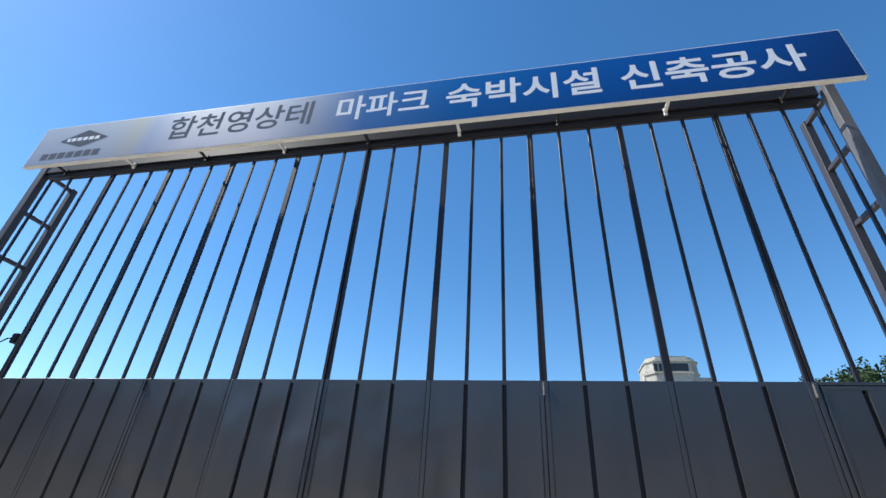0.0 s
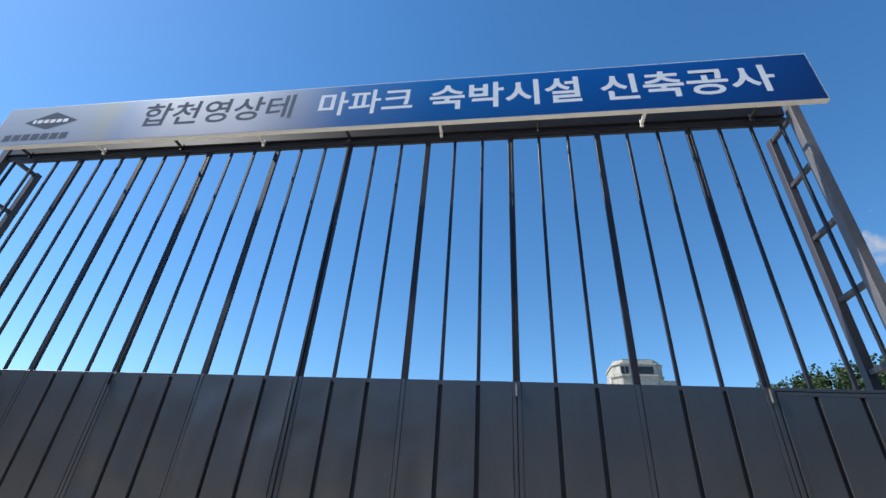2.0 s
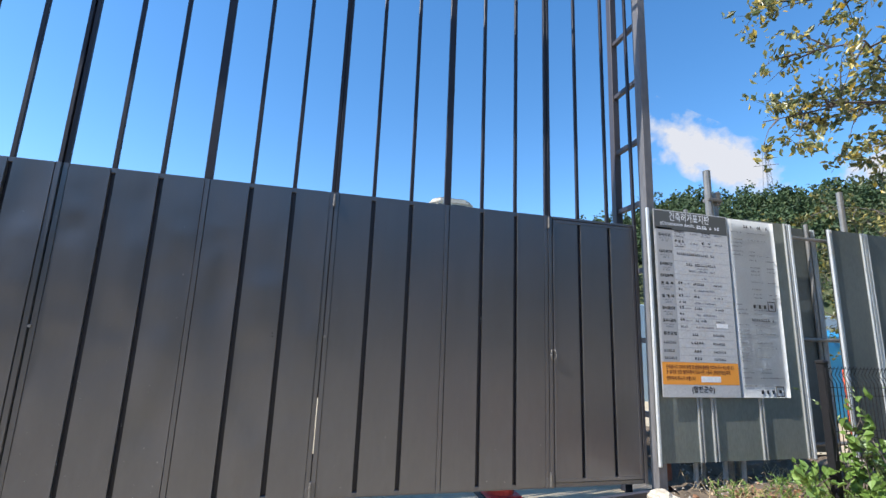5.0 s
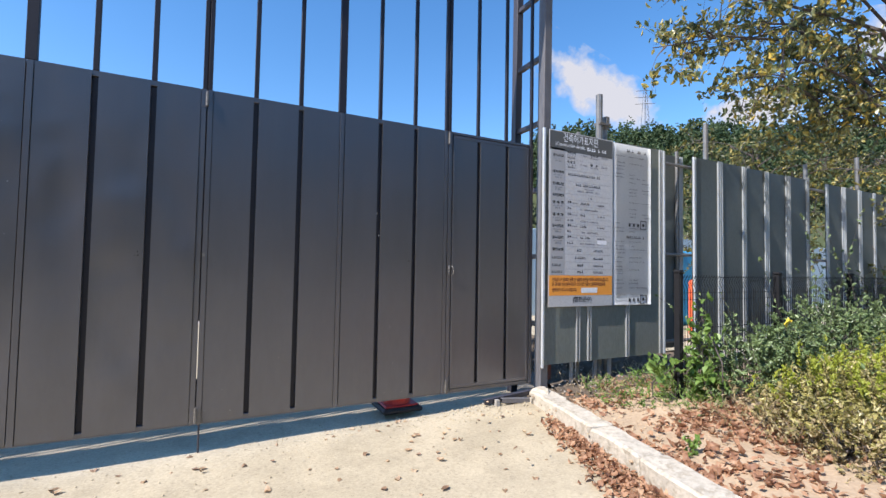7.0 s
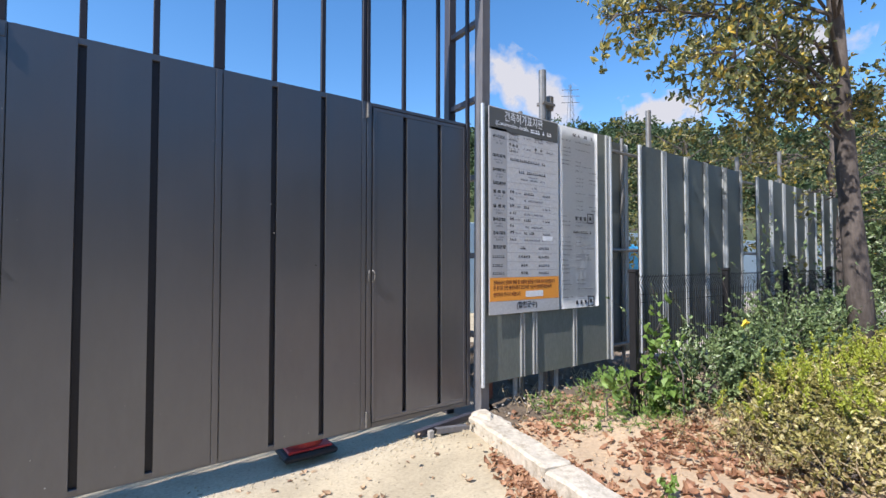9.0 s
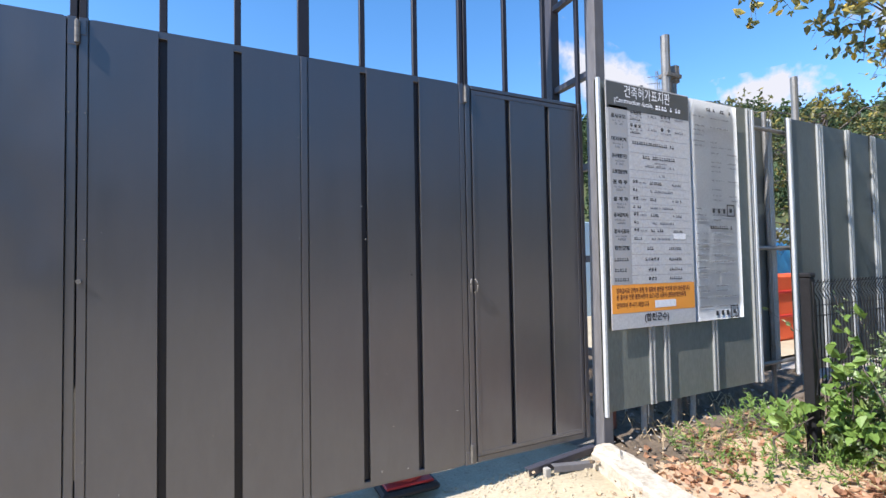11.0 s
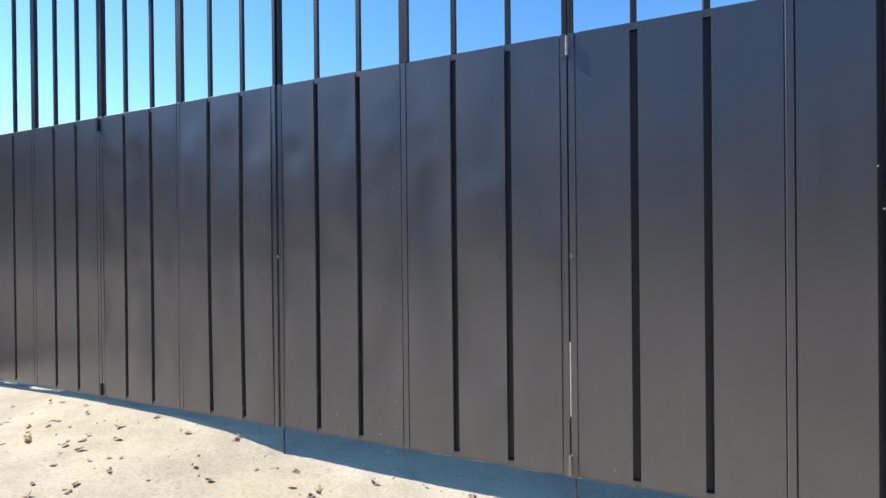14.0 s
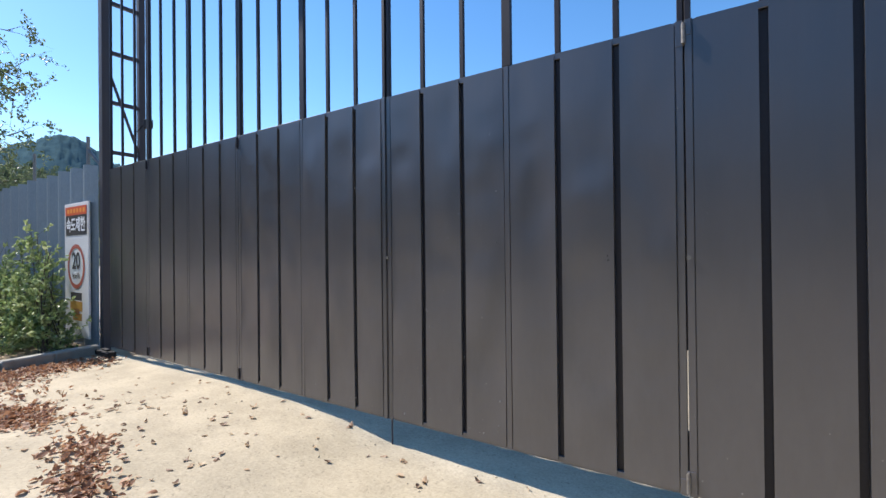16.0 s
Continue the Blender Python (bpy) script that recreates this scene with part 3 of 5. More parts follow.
# ---- columns, beam ----
def gate_column(x0, x1, y0, y1, back, label):
    col = thing("gate_column", ((x0 + x1) / 2, 0, -0.05), label, "gate column", "columns of the gate")
    part("front_post", boxed((x0, y0, -0.1), (x1, y1, 6.86), 0.006), FRONT_POST if x0 > 0 else POST, col)
    xc = back
    part("rear_post", boxed((xc - 0.05, 0.5, -0.15), (xc + 0.05, 0.6, 6.75), 0.005), POST, col)
    for z in (6.7, 5.87, 5.03, 4.19, 3.35, 2.5, 1.66, 0.82):
        part("rung", boxed((xc - 0.03, y1, z - 0.03), (xc + 0.03, 0.5, z + 0.03), 0.004), POST, col)
    return col


gate_column(3.65, 3.765, -0.095, 0.03, 3.705, "tall grey steel lattice column with ladder-like rungs").rotation_euler = (0, radians(0.4), 0)
gate_column(-8.64, -8.5, -0.06, 0.05, -8.56, "tall grey steel lattice column at the fence")
part("brace", tubed([(-8.56, 0.1, 4.6), (-8.56, 0.5, 3.4)], 0.025, 4), POST, bpy.data.objects["gate_column.001"], "slanting steel brace")
beam = thing("gate_beam", (-2.4, 0, 6.6), "dark steel overhead beam carrying the sign", "beam")
part("beam_body", boxed((-8.5, -0.05, 6.66), (3.635, 0.09, 6.84), 0.006), BAR, beam)
part("track", boxed((-8.5, -0.02, 6.585), (3.635, 0.05, 6.64), 0.003), BAR, beam)
for k in range(9):
    x = -8.0 + 1.4 * k
    bm = boxed((x - 0.02, -0.32, 6.6), (x + 0.02, -0.05, 6.63), 0.002)
    box(bm, (x - 0.02, -0.07, 6.56), (x + 0.02, -0.04, 6.68), 0.002)
    part("sign_bracket", bm, WHITE if k % 2 else BAR, beam)

# ---- sign over the gate ----
SY0, SY1, SX0, SX1, SZ0, SZ1 = -0.40, -0.325, -8.48, 3.95, 6.505, 7.41
SIGN_GREY = mat("dark_grey_sign_print", (0.17, 0.185, 0.22), 0.9, 0.0, 0.0)
SIGN_FACE = mat("sign_face_with_glare", (0.02, 0.1, 0.4), 0.22)
n_, l_, b_ = nodes(SIGN_FACE)
tc_, sep_ = n_.new("ShaderNodeTexCoord"), n_.new("ShaderNodeSeparateXYZ")
l_.new(tc_.outputs["Generated"], sep_.inputs[0])
# white-to-blue print; the palest band, 0.25 to 0.36, has sun glare painted in
sign_color = ramp(SIGN_FACE, sep_.outputs["X"], [(0.0, (0.55, 0.58, 0.6)), (0.13, (0.57, 0.6, 0.62)), (0.165, (0.6, 0.6, 0.5)), (0.19, (0.48, 0.55, 0.68)), (0.25, (0.76, 0.77, 0.79)), (0.36, (0.78, 0.79, 0.81)), (0.42, (0.45, 0.5, 0.58)), (0.49, (0.08, 0.22, 0.5)), (0.6, (0.008, 0.14, 0.43)), (0.75, (0.003, 0.1, 0.38)), (0.9, (0.002, 0.075, 0.32)), (1.0, (0.002, 0.035, 0.18))])
# whole face darker towards its lower edge
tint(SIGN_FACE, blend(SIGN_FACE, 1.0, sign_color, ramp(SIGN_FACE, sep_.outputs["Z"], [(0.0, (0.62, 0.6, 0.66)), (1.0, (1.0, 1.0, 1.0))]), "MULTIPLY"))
sign = thing("gate_sign", (-2.4, -0.3, SZ0), "long white-to-blue printed sign box with Korean lettering over the gate", "sign")
part("sign_box", boxed((SX0, SY0 + 0.004, SZ0), (SX1, SY1, SZ1), 0.004), WHITE, sign)
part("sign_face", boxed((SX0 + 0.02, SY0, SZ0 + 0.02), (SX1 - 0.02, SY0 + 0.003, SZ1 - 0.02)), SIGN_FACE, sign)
words("합천영상테", 0.55, (-5.8, SY0 - 0.0006, 6.77), SIGN_GREY, sign, "lettering", 0.008, 2.55, "dark grey Korean letter", split=True)
words("마파크", 0.55, (-2.84, SY0 - 0.0006, 6.755), WHITE_INK, sign, "lettering", 0.008, 1.44, "white Korean letter", split=True)
words("숙박시설", 0.55, (-1.15, SY0 - 0.0006, 6.735), WHITE_INK, sign, "lettering", 0.011, 2.13, "white Korean letter", split=True)
words("신축공사", 0.55, (1.24, SY0 - 0.0006, 6.715), WHITE_INK, sign, "lettering", 0.011, 2.21, "white Korean letter", split=True)
bm = bmesh.new()
dia = [bm.verts.new(p) for p in ((-8.0, SY0 - 0.003, 7.03), (-7.5, SY0 - 0.003, 6.85), (-7.0, SY0 - 0.003, 7.03), (-7.5, SY0 - 0.003, 7.25))]
bm.faces.new(dia)
part("emblem", bm, SIGN_GREY, sign, "plain dark diamond emblem")
bars([(-7.84, -7.78, 7.0, 7.08), (-7.75, -7.66, 7.0, 7.08), (-7.63, -7.54, 7.0, 7.08), (-7.51, -7.42, 7.0, 7.08), (-7.39, -7.3, 7.0, 7.08), (-7.27, -7.18, 7.0, 7.08)], SY0 - 0.004, WHITE_INK, sign, "emblem_bar")
bars([(-8.2 + 0.175 * k, -8.06 + 0.175 * k, 6.62, 6.76) for k in range(7)], SY0 - 0.001, SIGN_GREY, sign)

sign.rotation_euler = (0, radians(-0.15), 0)

# ---- construction fences ----
def ribbed(x0, x1, y, z0, z1, ribs, depth=0.028, w=0.034):
    """A steel sheet with upright ribs, folded from one profile, facing -y."""
    prof = [(x0, y + 0.02), (x0, y)]
    for r in ribs:
        prof += [(r - w * 0.5, y), (r - w * 0.28, y - depth), (r + w * 0.28, y - depth), (r + w * 0.5, y)]
    prof += [(x1, y), (x1, y + 0.02)]
    bm = bmesh.new()
    rings = [[bm.verts.new((x, yy + t, z)) for x, yy in prof] for t, z in ((0, z0), (0, z1), (0.003, z1), (0.003, z0))]
    for u, v in zip(rings, rings[1:] + rings[:1]):
        for k in range(len(prof) - 1):
            bm.faces.new((u[k], u[k + 1], v[k + 1], v[k]))
    return bm


fence = thing("construction_fence", (8.5, -0.18, 0.0), "grey-green ribbed steel site fence on pipe frame with gaps", "fence")
FY = -0.17
sheets = [(3.6, 4.38, 0.36, 3.2, [4.17, 4.36], FY), (4.385, 5.06, 0.36, 3.2, [5.04], FY), (5.065, 5.74, 0.36, 3.22, [5.7], FY), (5.8, 6.41, 0.38, 3.24, [5.86, 6.38], 0.0)]
x = 6.43
while x < 15.2:
    if 9.6 < x < 10.0:
        x = 10.36
    if 13.5 < x < 13.9:
        x = 14.0
    sheets.append((x, x + 0.64, 0.36, 3.215 - 0.004 * (x - 6.37), [x + 0.02, x + 0.61], FY + (0.012 if int(x * 10) % 2 else 0)))
    x += 0.648
for x0, x1, z0, z1, ribs, y in sheets:
    sheet_ = part("panel", ribbed(x0, x1, y, z0, z1, []), ZINC_OLIVE if x0 < 5.6 else ZINC, fence)
    # ribs fold from the same sheet; paler zinc stands in for their sunlit gleam
    for r in ribs:
        bm = bmesh.new()
        for o in (-0.021, 0.021):
            tube(bm, [(r + o, y - 0.008, z0 + 0.002), (r + o, y - 0.008, z1 - 0.002)], 0.016, 6)
        part("rib", bm, ZINC_SOFT if x0 < 5.6 else ZINC_RIB, sheet_, "bright folded rib")
part("edge_strip", boxed((3.585, FY - 0.035, 0.33), (3.62, FY - 0.004, 3.21), 0.006), ZINC_BRIGHT, fence, "bright bent edge strip")
part("edge_strip", boxed((6.41, FY - 0.03, 0.35), (6.445, FY - 0.004, 3.2), 0.006), ZINC_BRIGHT, fence, "bright bent edge strip")
part("edge_strip", boxed((5.735, FY - 0.03, 0.35), (5.775, FY - 0.004, 3.21), 0.006), ZINC_BRIGHT, fence, "bright bent edge strip")
for z in (3.07, 1.75, 0.5):
    part("rail", tubed([(3.8, -0.1, z), (15.6, -0.1, z)], 0.024, 8), PIPE, fence)
for x in (4.3, 6.25, 8.1, 10.0, 11.7, 13.7, 15.4):
    part("post", tubed([(x, -0.03, -0.2), (x, -0.03, 3.3)], 0.024, 8), PIPE, fence)
for x, y, top, r in ((4.7, 0.0, 3.88, 0.045), (7.15, 0.1, 3.9, 0.04), (12.3, 0.1, 4.0, 0.04), (10.2, 0.1, 3.6, 0.035)):
    part("post", tubed([(x, y, -0.2), (x, y, top)], r, 10), PIPE, fence, "tall galvanised post")
part("post", tubed([(4.83, 0.02, -0.2), (4.83, 0.02, 3.6)], 0.03, 10), PIPE, fence)
clamp = boxed((4.66, -0.05, 3.46), (4.87, 0.06, 3.5), 0.004)
box(clamp, (4.8, -0.03, 3.42), (4.87, 0.06, 3.6), 0.01)
part("clamp", clamp, HINGE, fence, "brass-coloured pipe clamp")
part("strut", boxed((3.83, 0.0, -0.15), (3.9, 0.07, 2.5), 0.004), RUST, fence, "rusty red steel post")
for x in (4.12, 4.52, 4.78):
    part("stake", tubed([(x, -0.1, -0.15), (x + 0.02, -0.1, 0.6)], 0.026, 8), STAKE, fence, "pale round stake")
for x0, y0 in ((9.7, 0.0), (13.6, 0.0)):
    part("brace", tubed([(x0 + 0.1, 0.05, 0.4), (x0 + 0.4, 0.05, 2.4)], 0.03, 8), PIPE, fence)

left_fence = thing("construction_fence", (-13, -0.05, 0.0), "pale blue ribbed steel site fence beside the gate", "fence")
x = -8.7
k = 0
while x > -22:
    bm = bmesh.new()
    n = 8
    prof = [(x - 0.6 * i / n, -0.05 - 0.1 * math.sin(math.pi * i / n) ** 2) for i in range(n + 1)]
    zt = 3.12 + 0.01 * (k % 3)
    for (xa, ya), (xb, yb) in zip(prof, prof[1:]):
        v = [bm.verts.new(p) for p in ((xa, ya, 0.1), (xb, yb, 0.1), (xb, yb, zt + 0.035 * math.sin(math.pi * (x - xb) / 0.6)), (xa, ya, zt + 0.035 * math.sin(math.pi * (x - xa) / 0.6)))]
        bm.faces.new(v[::-1])
    bmesh.ops.remove_doubles(bm, verts=bm.verts, dist=0.0005)
    bmesh.ops.solidify(bm, geom=bm.faces[:], thickness=0.003)
    part("panel", bm, ZINC_BLUE, left_fence)
    x -= 0.6
    k += 1
for x, top in ((-9.42, 3.73), (-12.33, 3.8), (-15.2, 3.8)):
    part("post", tubed([(x, 0.05, -0.2), (x, 0.05, top)], 0.03, 8), PIPE, left_fence)
part("brace", tubed([(-9.42, 0.05, 3.5), (-9.1, 0.2, 3.1)], 0.028, 8), PIPE, left_fence)
for z in (2.9, 1.6, 0.5):
    part("rail", tubed([(-8.7, 0.02, z), (-22, 0.02, z)], 0.024, 8), PIPE, left_fence)

def chars(x0, x1, z, hgt, seed):
    """A line of unreadable characters as separate small blocks."""
    r = random.Random(seed)
    out, x = [], x0
    while x + hgt * 0.8 <= x1 + 1e-6:
        if r.random() < 0.86:
            w = hgt * r.uniform(0.62, 0.85)
            cut = r.uniform(0.0, 0.25)
            out.append((x, x + w, z + hgt * cut * 0.5, z + hgt * (0.42 + cut * 0.3)))
            out.append((x + w * r.uniform(0, 0.3), x + w * r.uniform(0.6, 1), z + hgt * 0.62, z + hgt))
        x += hgt * 0.98
    return out


# ---- permit board ----
BY = FY - 0.036
board = thing("permit_board", (4.15, BY, 1.05), "large white building permit board with grey header and orange notice", "notice board")


def bowed(x0, x1, z0, z1, y, bow=0.008, lean=0.0):
    bm = bmesh.new()
    n, m = 10, 14
    rows = [[bm.verts.new((x0 + (x1 - x0) * i / n, y - bow * abs(noise.noise((x0 + i * 0.35, j * 0.3, 2))) + 0.004 * (i in (0, n)), z0 + (z1 - z0) * j / m)) for i in range(n + 1)] for j in range(m + 1)]
    for a, b in zip(rows, rows[1:]):
        for i in range(n):
            bm.faces.new((a[i], a[i + 1], b[i + 1], b[i])).smooth = True
    bmesh.ops.solidify(bm, geom=bm.faces[:], thickness=-0.004)
    bmesh.ops.recalc_face_normals(bm, faces=bm.faces[:])
    return bm


BX0, BX1, BZ0, BZ1 = 3.62, 4.72, 1.05, 3.2
SILVER = mottled("silver_grey_sheet", (0.46, 0.455, 0.45), (0.53, 0.525, 0.515), 1.2, 0.38, 0.0)
part("sheet", boxed((BX0, BY - 0.005, BZ0), (BX1, BY, BZ1), 0.001), SILVER, board)
HEADER = mat("dark_grey_print_field", (0.09, 0.09, 0.085), 0.4)
FIELD = mat("mid_grey_print_field", (0.35, 0.35, 0.347), 0.4)
fy = BY - 0.0062
part("header", boxed((BX0 + 0.01, fy, 2.96), (BX1 - 0.01, fy + 0.006, 3.19)), HEADER, board, "dark grey header strip")
words("건축허가표지판", 0.12, (3.85, fy - 0.0006, 3.075), WHITE_INK, board, "lettering", 0.0, 0.6, "white Korean heading")
words("(Construction details,", 0.06, (3.72, fy - 0.0006, 3.005), WHITE_INK, board, "lettering", 0.0, 0.5)
bars(chars(4.25, 4.62, 3.01, 0.04, 40), fy, WHITE_INK, board)
part("side_column", boxed((BX0 + 0.03, fy, 1.437), (BX0 + 0.26, fy + 0.005, 2.985)), FIELD, board, "grey side column")
part("notice_band", boxed((BX0 + 0.01, fy, 1.187), (BX1 - 0.01, fy + 0.005, 1.43)), ORANGE, board, "orange notice band")
NOTE = mat("brown_red_print", (0.16, 0.045, 0.02), 0.4)
for k, (line, w) in enumerate((("건축공사로 인하여 통행 및 생활에 불편을 끼치게 되어 죄송합니다", 0.96), ("본 공사로 인한 불편사항이 있으시면 시공사 (현장관계인)에게", 0.9), ("연락하여 주시기 바랍니다", 0.4))):
    words(line, 0.05, (3.68, fy - 0.0006, 1.355 - 0.062 * k), NOTE, board, "lettering", 0.001, w, "brown-red Korean print")
part("patch", boxed((4.16, fy - 0.001, 1.215), (4.44, fy, 1.28)), WHITE, board, "white pasted patch")
words("(합천군수)", 0.075, (4.02, fy - 0.0006, 1.09), INK, board, "lettering", 0.002, 0.32)
ROWS = [(2.996, "공사규모"), (2.733, "대지위치"), (2.593, "공사예정기간"), (2.437, "도로점용면적"), (2.367, "건 축 주"), (2.208, "설 계 자"), (2.071, "공사감리자"), (1.931, "공사시공자"), (1.789, "합천군청"), (1.692, ""), (1.595, ""), (1.508, ""), (1.433, "")]
ruling, tiny, dark = [], [], []
c0, c1 = BX0 + 0.27, BX1 - 0.04
for k, ((za, label), (zb, _)) in enumerate(zip(ROWS, ROWS[1:])):
    hgt = za - zb
    ruling.append((BX0 + 0.03, c1, zb - 0.0015, zb + 0.0015))
    zc = (za + zb) / 2 + (0.012 if hgt > 0.12 else -0.012)
    if label:
        words(label, 0.04, (BX0 + 0.055, fy - 0.0006, zc), INK, board, "lettering", 0.0012, 0.18 if len(label) > 3 else 0.14)
    else:
        dark += chars(BX0 + 0.05, BX0 + 0.24, zc, 0.03, k)
    if hgt > 0.12:
        tiny += chars(BX0 + 0.07, BX0 + 0.22, zc - 0.03, 0.013, k) + chars(BX0 + 0.1, BX0 + 0.2, zc - 0.06, 0.02, k + 3)
    if k == 0:
        for dz, left_, right_ in ((0.06, "건축면적", "연 면 적"), (0.18, "주 용 도", "층    수")):
            words(left_, 0.036, (c0 + 0.02, fy - 0.0006, za - dz), INK, board, "lettering", 0.001, 0.14)
            words(right_, 0.036, (c0 + 0.42, fy - 0.0006, za - dz), INK, board, "lettering", 0.001, 0.13)
            tiny += chars(c0 + 0.02, c0 + 0.18, za - dz - 0.025, 0.013, k) + chars(c0 + 0.25, c0 + 0.38, za - dz - 0.01, 0.02, 5) + chars(c0 + 0.42, c0 + 0.56, za - dz - 0.025, 0.013, 7) + chars(c0 + 0.62, c0 + 0.74, za - dz, 0.02, 8)
            dark += chars(c0 + 0.02, c0 + 0.16, za - dz - 0.055, 0.02, 9)
        ruling.append((c0, c1, za - 0.132, za - 0.13))
    elif k == 1:
        dark += chars(c0 + 0.04, c0 + 0.62, zc - 0.01, 0.03, 11)
    elif k == 2:
        dark += chars(c0 + 0.17, c0 + 0.62, zc + 0.015, 0.032, 12)
        tiny += chars(c0 + 0.32, c0 + 0.5, zc - 0.02, 0.014, 13) + chars(c0 + 0.2, c0 + 0.6, zc - 0.055, 0.02, 14)
    elif k == 3:
        tiny += chars(c0 + 0.36, c0 + 0.46, zc, 0.02, 15)
    elif k < 8:
        words("성 명", 0.032, (c0 + 0.03, fy - 0.0006, zc + 0.02), INK, board, "lettering", 0.001, 0.06)
        tiny += chars(c0 + 0.11, c0 + 0.2, zc + 0.022, 0.013, k)
        dark += chars(c0 + 0.25, c0 + 0.25 + (0.22, 0.1, 0.12, 0.16)[k - 4], zc + 0.015, 0.028, k + 20) + chars(c0 + 0.55, c0 + 0.69, zc + 0.015, 0.022, k + 30)
        if k in (4, 6):
            words("주 소", 0.032, (c0 + 0.03, fy - 0.0006, zc - 0.055), INK, board, "lettering", 0.001, 0.06)
        else:
            dark += chars(c0 + 0.03, c0 + 0.14, zc - 0.055, 0.026, k)
        tiny += chars(c0 + 0.25, c0 + 0.56, zc - 0.055, 0.02, k + 40)
        ruling.append((c0, c1, zc - 0.012, zc - 0.01))
    else:
        if k > 8:
            words(("도 시 건 축 과", "건 설 과", "환 경 과")[k - 9], 0.034, (c0 + (0.16, 0.2, 0.2)[k - 9], fy - 0.0006, zc), INK, board, "lettering", 0.001, (0.18, 0.1, 0.1)[k - 9])
        else:
            dark += chars(c0 + 0.19, c0 + 0.3, zc, 0.03, k)
        dark += chars(c0 + 0.48, c0 + 0.66, zc, 0.026, k + 50)
bars(ruling, fy + 0.001, mat("faint_ruling", (0.3, 0.3, 0.3), 0.5), board, "ruling")
bars(dark, fy, mat("grey_print", (0.1, 0.1, 0.103), 0.6), board, "print_block")
bars(tiny, fy, PALE_INK, board, "print_block")
part("stamp_box", boxed((c0 + 0.55, fy - 0.001, 1.83), (c0 + 0.72, fy + 0.001, 1.88)), WHITE, board, "small white stamp field")

board.scale, board.location.x = (0.964, 1, 1), 4.176

notice = thing("notice_sheet", (5.08, BY, 1.04), "white printed notice sheet, curled, fixed on the fence", "notice")
part("sheet", bowed(4.735, 5.46, 1.05, 3.19, BY, 0.003), mottled("white_coated_sheet", (0.58, 0.595, 0.6), (0.66, 0.67, 0.67), 1.2, 0.3), notice)
ny = BY - 0.0045
rows, bold = [], [(4.98, 5.38, 3.09, 3.115), (4.98, 5.36, 1.93, 1.96)]
rr = random.Random(5)
z = 3.02
while z > 1.15:
    if not (1.9 < z < 2.0):
        x = 4.78 + (0.25 if 2.2 < z < 2.7 else 0)
        rows.append((x, x + rr.uniform(0.12, 0.2), z, z + 0.011))
        if rr.random() < 0.8:
            rows.append((x + 0.25, min(5.42, x + rr.uniform(0.35, 0.6)), z, z + 0.011))
    z -= rr.choice((0.045, 0.06, 0.09))
bars([c for k, (x0, x1, z0, z1) in enumerate(rows) for c in chars(x0, x1, z0, 0.014, k)], ny, PALE_INK, notice)
bars([c for k, (x0, x1, z0, z1) in enumerate(bold) for c in chars(x0, x1, z0, 0.035, k)], ny, INK, notice, "heading_print")
for x, z in ((5.24, 2.06), (5.24, 1.06)):
    bm = bmesh.new()
    for a, b in (((x, z), (x + 0.12, z + 0.012)), ((x, z + 0.108), (x + 0.12, z + 0.12)), ((x, z), (x + 0.012, z + 0.12)), ((x + 0.108, z), (x + 0.12, z + 0.12)), ((x + 0.04, z + 0.04), (x + 0.08, z + 0.08))):
        box(bm, (a[0], ny - 0.0008, a[1]), (b[0], ny, b[1]))
    part("stamp", bm, INK, notice, "square dark stamp")
    bars([(x - 0.22 + 0.08 * k, x - 0.185 + 0.08 * k, z + 0.03, z + 0.075) for k in range(3)], ny, INK, notice)

notice.location.x = 5.085

# ---- speed sign ----
sy = -0.16
speed = thing("speed_limit_sign", (-9.3, sy, 0.25), "tall white speed limit board leaning on the blue fence", "sign")
part("board", boxed((-9.87, sy, 0.22), (-8.8, sy + 0.03, 2.53), 0.004), WHITE, speed)
part("header", boxed((-9.81, sy - 0.004, 1.97), (-8.86, sy - 0.001, 2.47)), RUBBER, speed, "black header field")
part("header_strip", boxed((-9.81, sy - 0.006, 2.32), (-8.86, sy - 0.005, 2.47)), mat("orange_red_print", (0.65, 0.09, 0.03), 0.45), speed, "orange-red strip")
bars([(-9.72 + 0.14 * k, -9.63 + 0.14 * k, 2.36, 2.43) for k in range(6)], sy - 0.0065, ORANGE, speed)
words("속도제한", 0.26, (-9.76, sy - 0.008, 2.03), WHITE_INK, speed, "lettering", 0.008, 0.85, "white Korean lettering")


def disc(x, y, z, r0, r1, n=40):
    bm = bmesh.new()
    a = [bm.verts.new((x + r0 * math.cos(2 * math.pi * i / n), y, z + r0 * math.sin(2 * math.pi * i / n))) for i in range(n)]
    if r1 <= 0:
        bm.faces.new(a)
        return bm
    b = [bm.verts.new((x + r1 * math.cos(2 * math.pi * i / n), y, z + r1 * math.sin(2 * math.pi * i / n))) for i in range(n)]
    for i in range(n):
        bm.faces.new((a[i], a[(i + 1) % n], b[(i + 1) % n], b[i]))
    return bm


part("ring", disc(-9.34, sy - 0.004, 1.43, 0.385, 0.315), mat("dull_red_print", (0.42, 0.1, 0.07), 0.5), speed, "red ring")
words("20", 0.4, (-9.52, sy - 0.004, 1.38), INK, speed, "numeral", 0.01, 0.36)
words("km/h", 0.14, (-9.5, sy - 0.004, 1.22), INK, speed, "lettering", 0.001, 0.32)
BROWN = mat("brown_print", (0.25, 0.12, 0.05), 0.5)
bars([(-9.6, -9.1, 0.85, 0.98)], sy - 0.001, INK, speed, "picture_block")
